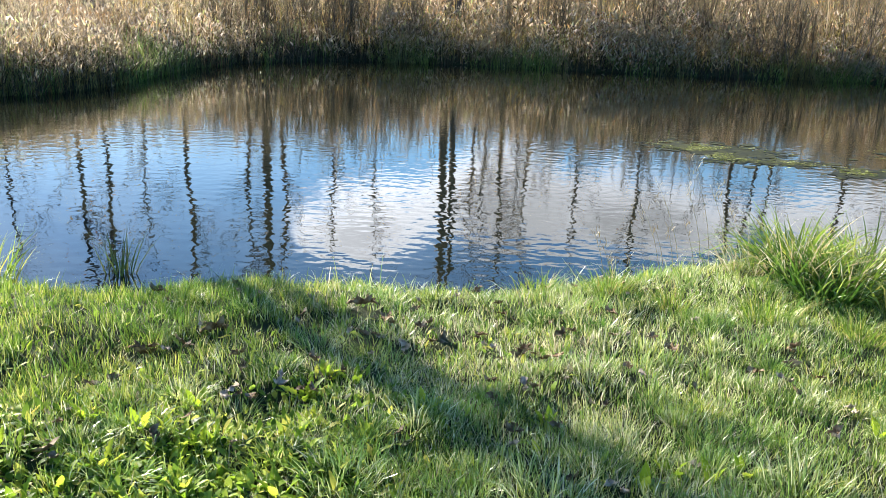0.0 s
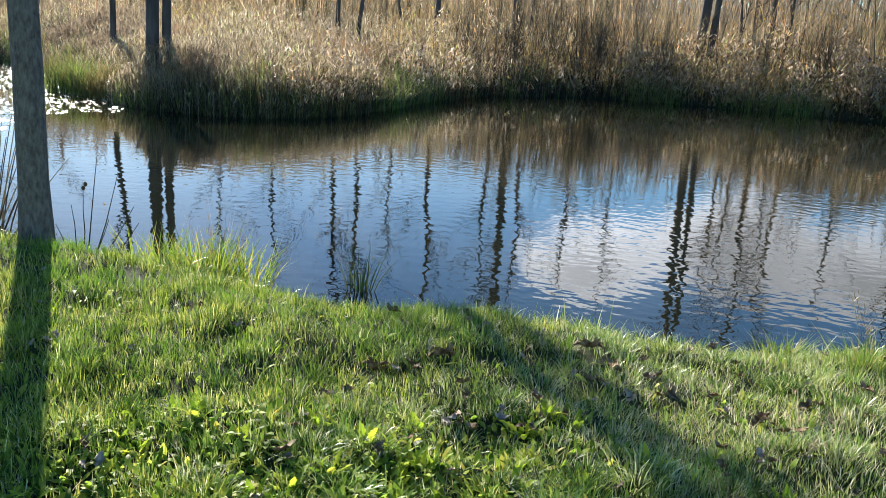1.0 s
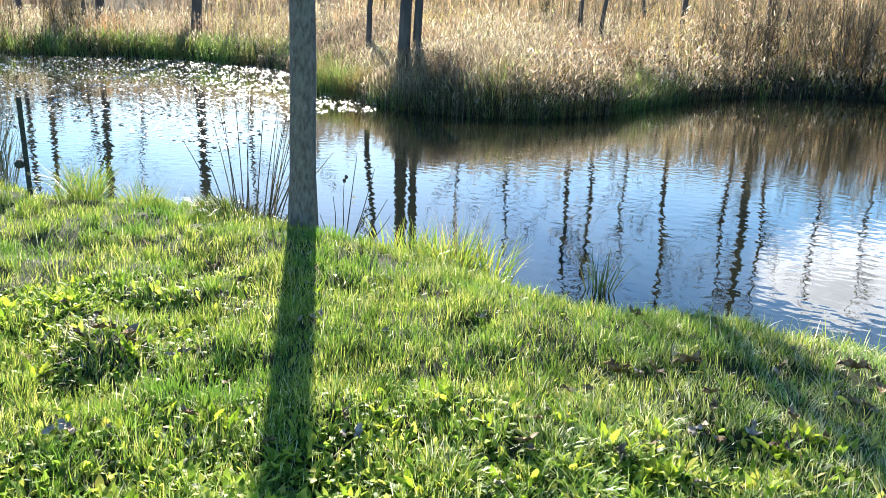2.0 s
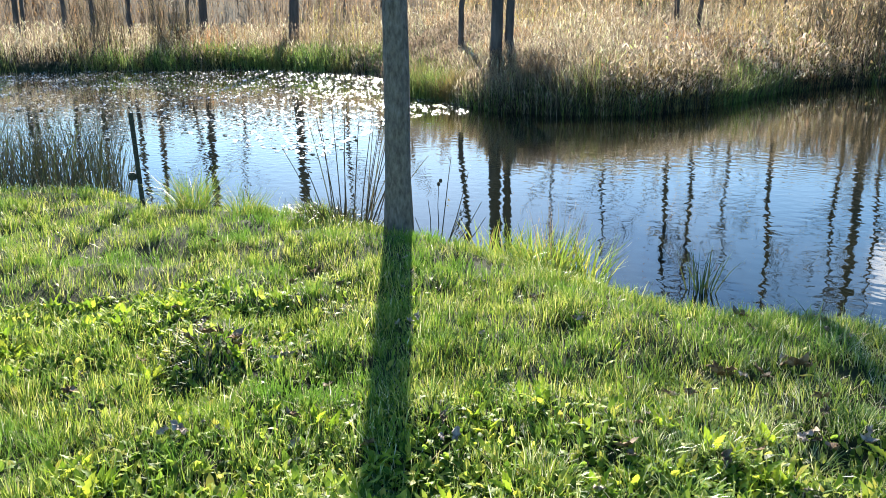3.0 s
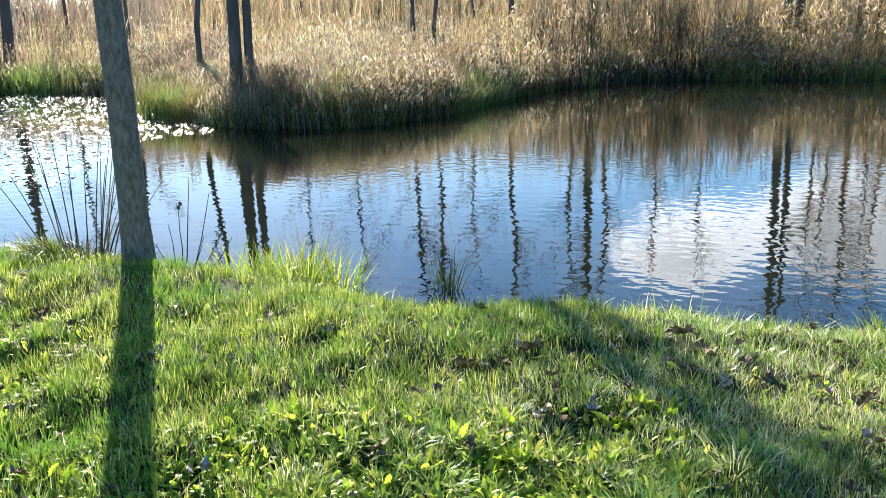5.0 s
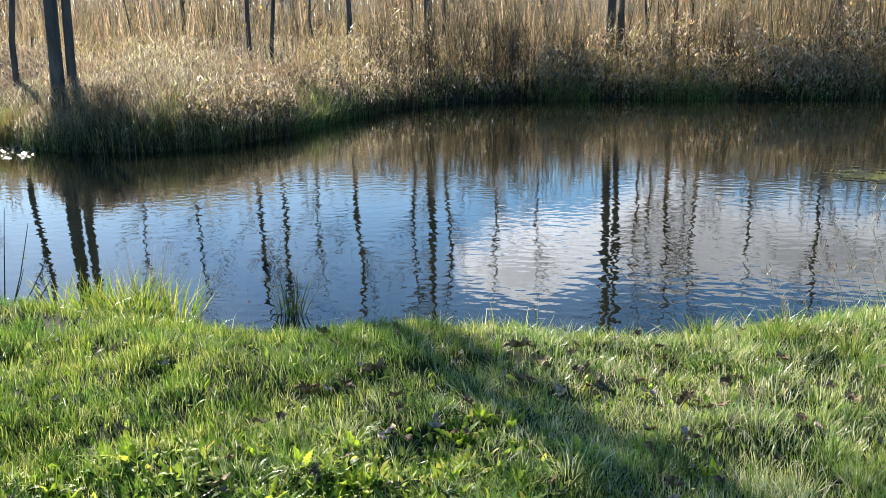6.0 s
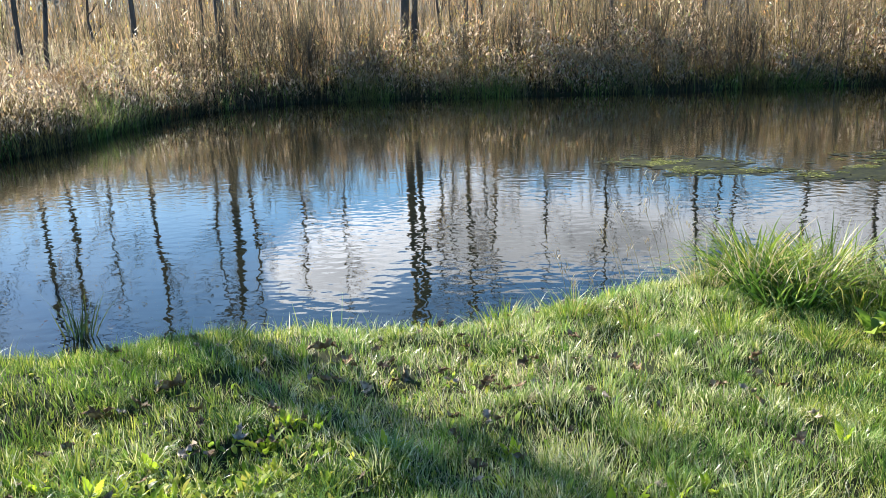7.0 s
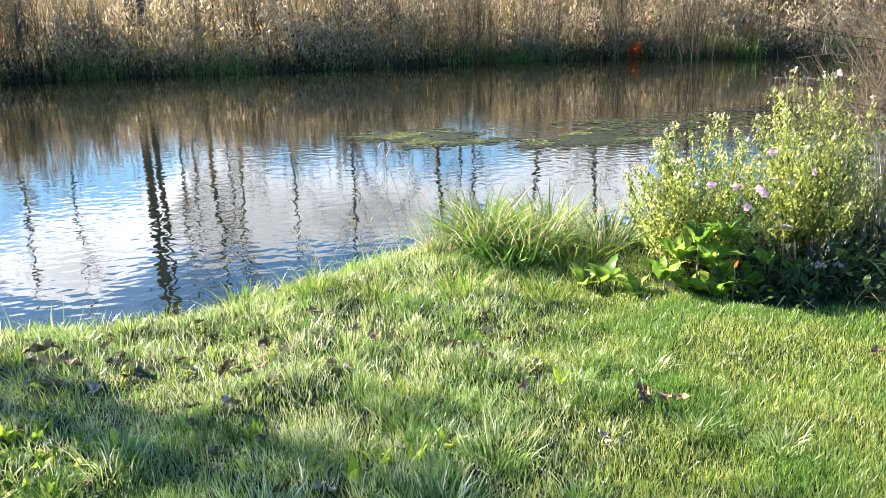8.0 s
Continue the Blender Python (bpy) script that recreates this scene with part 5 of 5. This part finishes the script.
tagged(new("undergrowth", mesh_tris("undergrowth", v, t, M_RUSH)), "tangled undergrowth beneath the mallows, coloured dark for their shade", "undergrowth", "", "stuff")
# creeping leaves that deepen the painted shade under the bushes
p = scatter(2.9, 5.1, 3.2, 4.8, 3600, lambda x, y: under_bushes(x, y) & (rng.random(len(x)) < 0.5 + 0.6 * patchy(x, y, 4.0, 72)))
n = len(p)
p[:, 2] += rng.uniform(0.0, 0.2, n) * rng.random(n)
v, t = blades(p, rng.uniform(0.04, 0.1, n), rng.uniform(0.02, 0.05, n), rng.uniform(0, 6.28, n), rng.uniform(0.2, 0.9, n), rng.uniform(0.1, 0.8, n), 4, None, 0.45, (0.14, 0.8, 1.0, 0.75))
tagged(new("ground_ivy", mesh_tris("ground_ivy", v, t, M_SHADE_IVY)), "green creeping leaves in the undergrowth, darkened for the bushes' shade", "undergrowth", kind="stuff")
v, t = fan(4.95, 4.25, 160, 0.95, 0.014, 0.3, 211, 0.5, 0.4, 3)
tagged(new("dry_reed_clump", mesh_tris("dry_reed_clump", v, t, M_REED)), "dry brown reed clump beside the mallow", "reeds", "", "stuff")
ob = rosette("reddened_plant", 3.18, 3.62, [leaf_mesh("leaf", 0.07, 0.035, M_DOCKRED, 0.05, 0.2, 0.3, 75)], 2, 220, 1.0, 60, dz=0.2)
v, t = tube(np.array([(0, 0, -0.24), (0.004, 0, -0.1), (0, 0, 0.02)]), [0.004, 0.003, 0.003], 5)
part("stem", mesh_tris("stem", v, t, M_MALLOW_STEM, True), ob)
tagged(ob, "small plant with orange-red autumn leaves", "plant")


def seed_umbel(x, y, h, seed):
    r = np.random.default_rng(seed)
    root = new("dry_umbel")
    root.location = stand(x, y)
    v, t = tube(np.array([(0, 0, -0.03), (0.01, 0, h / 2), (0, 0, h)]), [0.004, 0.0035, 0.003], 5)
    part("stem", mesh_tris("stem", v, t, M_MALLOW_STEM, True), root)
    n = 60
    a, q = r.uniform(0, 6.28, n), np.sqrt(r.random(n)) * 0.045
    pos = np.stack([np.cos(a) * q, np.sin(a) * q, h + 0.015 - q * q * 4], 1)
    v, t = discs(pos, r.uniform(0.006, 0.012, n), 0.5, seed, 5)
    part("head", mesh_tris("head", v, t, M_DEAD_PALE), root, "whitish dry flower head")
    return tagged(root, "whitish dry umbel in the shade-coloured undergrowth", "plant", "dry umbels")


seed_umbel(3.62, 3.75, 0.34, 81)
seed_umbel(3.78, 3.62, 0.12, 82)
seed_umbel(3.9, 3.6, 0.1, 83)


def sprawling_willow():
    """Bare branches reaching low over the water."""
    r = np.random.default_rng(91)
    root = new("sprawling_willow")
    bx, by = 11.0, 7.75
    root.location = stand(bx, by)
    twigs = []
    for i in range(84):
        a = r.uniform(radians(95), radians(205))
        length = r.uniform(1.2, 3.4)
        low, slope = r.uniform(0.05, 1.7), r.uniform(-0.3, 0.3)
        s = np.linspace(0, 1, 9)
        path = np.stack([np.cos(a) * length * s, np.sin(a) * length * s, np.maximum(low + length * slope * s, WATER + 0.1)], 1) + np.cumsum(r.normal(0, 0.05, (9, 3)), axis=0)
        if i < 6:
            path[0] = (0, 0, -0.05)
        v, t = tube(path, 0.01 * (1 - 0.85 * s) + 0.002, 5)
        part("branch", mesh_tris("branch", v, t, M_TWIG if i % 3 else M_BARK, True), root)
        m = 38
        base = np.stack([np.interp(r.uniform(0.2, 1, m), s, path[:, k]) for k in range(3)], 1)
        twigs.append(blades(base, r.uniform(0.2, 0.7, m), 0.011, a + r.normal(0, 0.7, m), r.uniform(0.5, 1.4, m), r.uniform(-0.3, 0.5, m), 2, None, 0.4))
    v, t = join(twigs)
    part("brushwood", mesh_tris("brushwood", v, t, M_SHRUB), root)["kind"] = "stuff"
    return tagged(root, "bare sprawling willow branches low over the water", "shrub")


sprawling_willow()


# ---- litter and weeds on the lawn ----
ROSETTE = [leaf_mesh("leaf", 0.105, 0.034, M_WEED_PART, 0.22, 0.25, 0.3, 301, 11), leaf_mesh("leaf", 0.085, 0.036, M_WEED_PART, 0.1, 0.3, 0.2, 302, 9), leaf_mesh("leaf", 0.12, 0.032, M_WEED_PART, 0.28, 0.2, 0.4, 303, 13)]


def weedy(x, y):
    r = np.hypot(x, y)
    return (r > 1.7) & (r < 5.2) & (rng.random(len(x)) < weed_share(x, y) + 0.04)


spots = scatter(-4.9, 0.6, 0.6, 3.6, 900, weedy)[:180]
for i, (x, y, z) in enumerate(spots):
    ob = rosette("dandelion", x, y, ROSETTE, 5 + i % 3, 400 + i, 0.55 + 0.4 * ((i * 7) % 10) / 10, 52)
    tagged(ob, "leafy dandelion rosette growing in the lawn", "weed", "dandelions")
for i, (x, y) in enumerate([(0.82, 2.62), (0.95, 2.55), (1.08, 2.6), (0.7, 2.5), (1.75, 2.95), (0.42, 2.95), (-0.55, 2.4)]):
    ob = rosette("dandelion", x, y, ROSETTE[1:2], 4, 560 + i, 1.0, 60)
    tagged(ob, "leafy dandelion rosette growing in the lawn", "weed", "dandelions")


def weed_carpet():
    p = scatter(-6.0, 0.6, 0.6, 4.0, 62000, weedy)
    n = len(p)
    v, t = blades(p, rng.uniform(0.03, 0.068, n), rng.uniform(0.015, 0.032, n), rng.uniform(0, 6.28, n), rng.uniform(0.2, 0.9, n), rng.uniform(0.1, 0.8, n), 4, None, 0.45, (0.14, 0.8, 1.0, 0.75))
    tagged(new("lawn_weeds", mesh_tris("lawn_weeds", v, t, M_WEED)), "low broad-leaved weeds among the grass", "weeds", kind="stuff")


weed_carpet()


def dead_leaf_mesh(seed, mat, size):
    """A dry lobed leaf, curled up at its rims."""
    r = np.random.default_rng(seed)
    n, rings = 14, 4
    a = np.linspace(0, 2 * np.pi, n, endpoint=False)
    rim = size * (0.75 + 0.3 * np.cos(a * 5 + r.uniform(0, 6)) * 0.6 + 0.15 * r.normal(size=n)) * (1 - 0.25 * np.cos(2 * a))
    curl, twist = r.uniform(3.0, 6.5), r.uniform(0, 6.28)
    verts = [(0, 0, 0)]
    for k in range(1, rings + 1):
        q = k / rings
        x, y = np.cos(a) * rim * q, np.sin(a) * rim * q
        u = x * math.cos(twist) + y * math.sin(twist)
        z = curl * u * u + 0.012 * q * r.normal(size=n) + 0.2 * size * q * q
        verts += list(zip(x * (1 - 0.2 * q), y, z))
    tris = [(0, 1 + j, 1 + (j + 1) % n) for j in range(n)]
    for k in range(rings - 1):
        for j in range(n):
            p, q = 1 + k * n + j, 1 + k * n + (j + 1) % n
            tris += [(p, p + n, q + n), (p, q + n, q)]
    return mesh_tris("dead_leaf", np.array(verts), np.array(tris), mat, True)


LITTER = [dead_leaf_mesh(501, M_DEAD, 0.062), dead_leaf_mesh(502, M_DEAD_PALE, 0.046), dead_leaf_mesh(503, M_DEAD, 0.055), dead_leaf_mesh(504, M_DEAD_PALE, 0.038), dead_leaf_mesh(505, M_DEAD, 0.07)]
KNOWN = LEAF_SPOTS + [(x + 0.055 * math.cos(5 * i), y + 0.055 * math.sin(5 * i)) for i, (x, y) in enumerate(LEAF_SPOTS)]
more = scatter(-5.5, 1.8, 1.6, 4.9, 330, lambda x, y: (shore(x, y) > 0.25) & (np.hypot(x, y) > 1.9) & (rng.random(len(x)) < np.where((x > -1.5) & (x < 1.2) & (y > 3.1), 1.0, 0.3)))
for i, (x, y) in enumerate(KNOWN + [(a, b) for a, b, _ in more]):
    r = np.random.default_rng(600 + i)
    ob = new("dead_leaf", LITTER[i % 5])
    k = r.uniform(0.6, 0.95) * (0.75 if x > 0.7 else 1.0) if i < len(LEAF_SPOTS) else r.uniform(0.45, 0.75) if i < len(KNOWN) else r.uniform(0.35, 0.7)
    ob.matrix_basis = Matrix.Translation(stand(x, y, 0.055 if i < len(KNOWN) else 0.045)) @ Euler((r.uniform(-0.6, 0.6), r.uniform(-0.6, 0.6), r.uniform(0, 6.28))).to_matrix().to_4x4() @ Matrix.Diagonal((k, k, k, 1))
    tagged(ob, "curled bleached dead leaf in the grass" if i % 5 in (1, 3) else "curled dark brown dead leaf in the grass", "dead leaf", "dead leaves on the lawn")
v, t = fan(-3.36, 2.14, 90, 0.13, 0.005, 0.22, 700, 1.4, 1.0, 3)
tagged(new("straw_heap", mesh_tris("straw_heap", v, t, M_STRAW)), "dry straw heaped on a low mound in the lawn", "straw", "", "stuff")


# ---- bushes on the far bank ----
def bare_bush(az, dist, h, wide, seed, mat):
    """Many thin stems fanning out of one foot."""
    r = np.random.default_rng(seed)
    root = new("willow_bush")
    x, y, z = polar(az, dist)
    root.location = (x, y, z)
    twigs = []
    for i in range(11):
        s = np.linspace(0, 1, 6)
        a = r.uniform(0, 6.28)
        q = r.uniform(0.15, 1) * wide
        foot = r.normal(0, 0.3 * wide, 2)
        path = np.stack([foot[0] + np.cos(a) * q * s ** 1.3, foot[1] + np.sin(a) * q * s ** 1.3, -0.1 + h * r.uniform(0.55, 1) * s], 1) + np.cumsum(r.normal(0, 0.05, (6, 3)), axis=0) * s[:, None]
        v, t = tube(path, 0.022 * (1 - 0.85 * s) + 0.003, 5)
        part("stem", mesh_tris("stem", v, t, M_BARK_FAR, True), root)
        m = 60
        base = np.stack([np.interp(r.uniform(0.15, 1, m), s, path[:, k]) for k in range(3)], 1)
        twigs.append(blades(base, r.uniform(0.4, 1.3, m), 0.017, a + r.normal(0, 1.2, m), r.uniform(0.0, 0.55, m), r.uniform(-0.2, 0.3, m), 2, r.uniform(0, 6.28, m), 0.4))
    v, t = join(twigs)
    part("brushwood", mesh_tris("brushwood", v, t, mat), root)["kind"] = "stuff"
    return tagged(root, "bare grey willow bush fanning out at the far bank", "bush", "willow bushes")


for i, (az, dist, h, wide) in enumerate([(8.5, 35.0, 3.6, 1.6), (5.2, 35.8, 4.2, 1.8), (2.4, 35.5, 3.4, 1.4), (15.5, 34.5, 3.2, 1.4), (-6.5, 36.0, 3.2, 1.3), (-14.0, 36.5, 3.6, 1.6), (-19.5, 38.5, 4.2, 1.8), (-26.0, 39.0, 3.8, 1.7),
                                         (-31.5, 40.0, 4.4, 1.9), (-36.0, 39.5, 4.0, 1.8), (57.0, 41.0, 3.0, 1.5), (61.5, 40.0, 3.2, 1.5),
                                         (12.4, 34.0, 3.4, 1.2), (10.6, 35.0, 3.8, 1.3), (7.0, 36.2, 4.0, 1.4), (-3.4, 37.2, 3.2, 1.2), (-17.0, 37.6, 3.6, 1.4), (-21.6, 38.0, 3.6, 1.4)]):
    bare_bush(az, dist, h, wide, 850 + i, M_BRUSH)

# ---- colour spots on the far bank ----
for i, (x, y, h, mat, label) in enumerate([(21.3, 33.3, 1.0, M_DOCKRED, "rust-red leafy bush on the far waterline"), (-2.0, 36.5, 2.5, M_AUTUMN, "yellow-leaved sapling among the far reeds"), (6.5, 36.5, 2.2, M_AUTUMN, "yellow-leaved sapling among the far reeds")]):
    r = np.random.default_rng(800 + i)
    root = new("small_bush")
    root.location = stand(x, y)
    pieces = []
    for k in range(9):
        s = np.linspace(0, 1, 5)
        a = r.uniform(0, 6.28)
        path = np.stack([np.cos(a) * 0.35 * s, np.sin(a) * 0.35 * s, -0.05 + h * r.uniform(0.6, 1) * s], 1)
        v, t = tube(path, 0.012 * (1 - 0.8 * s) + 0.002, 4)
        part("stem", mesh_tris("stem", v, t, M_TWIG, True), root)
        m = 40
        base = np.stack([np.interp(r.uniform(0.4, 1, m), s, path[:, q]) for q in range(3)], 1) + r.normal(0, 0.09, (m, 3))
        pieces.append(discs(base, r.uniform(0.03, 0.06, m), 0.8, 810 + k, 5))
    v, t = join(pieces)
    part("leaves", mesh_tris("leaves", v, t, mat), root)["kind"] = "stuff"
    tagged(root, label, "bush")
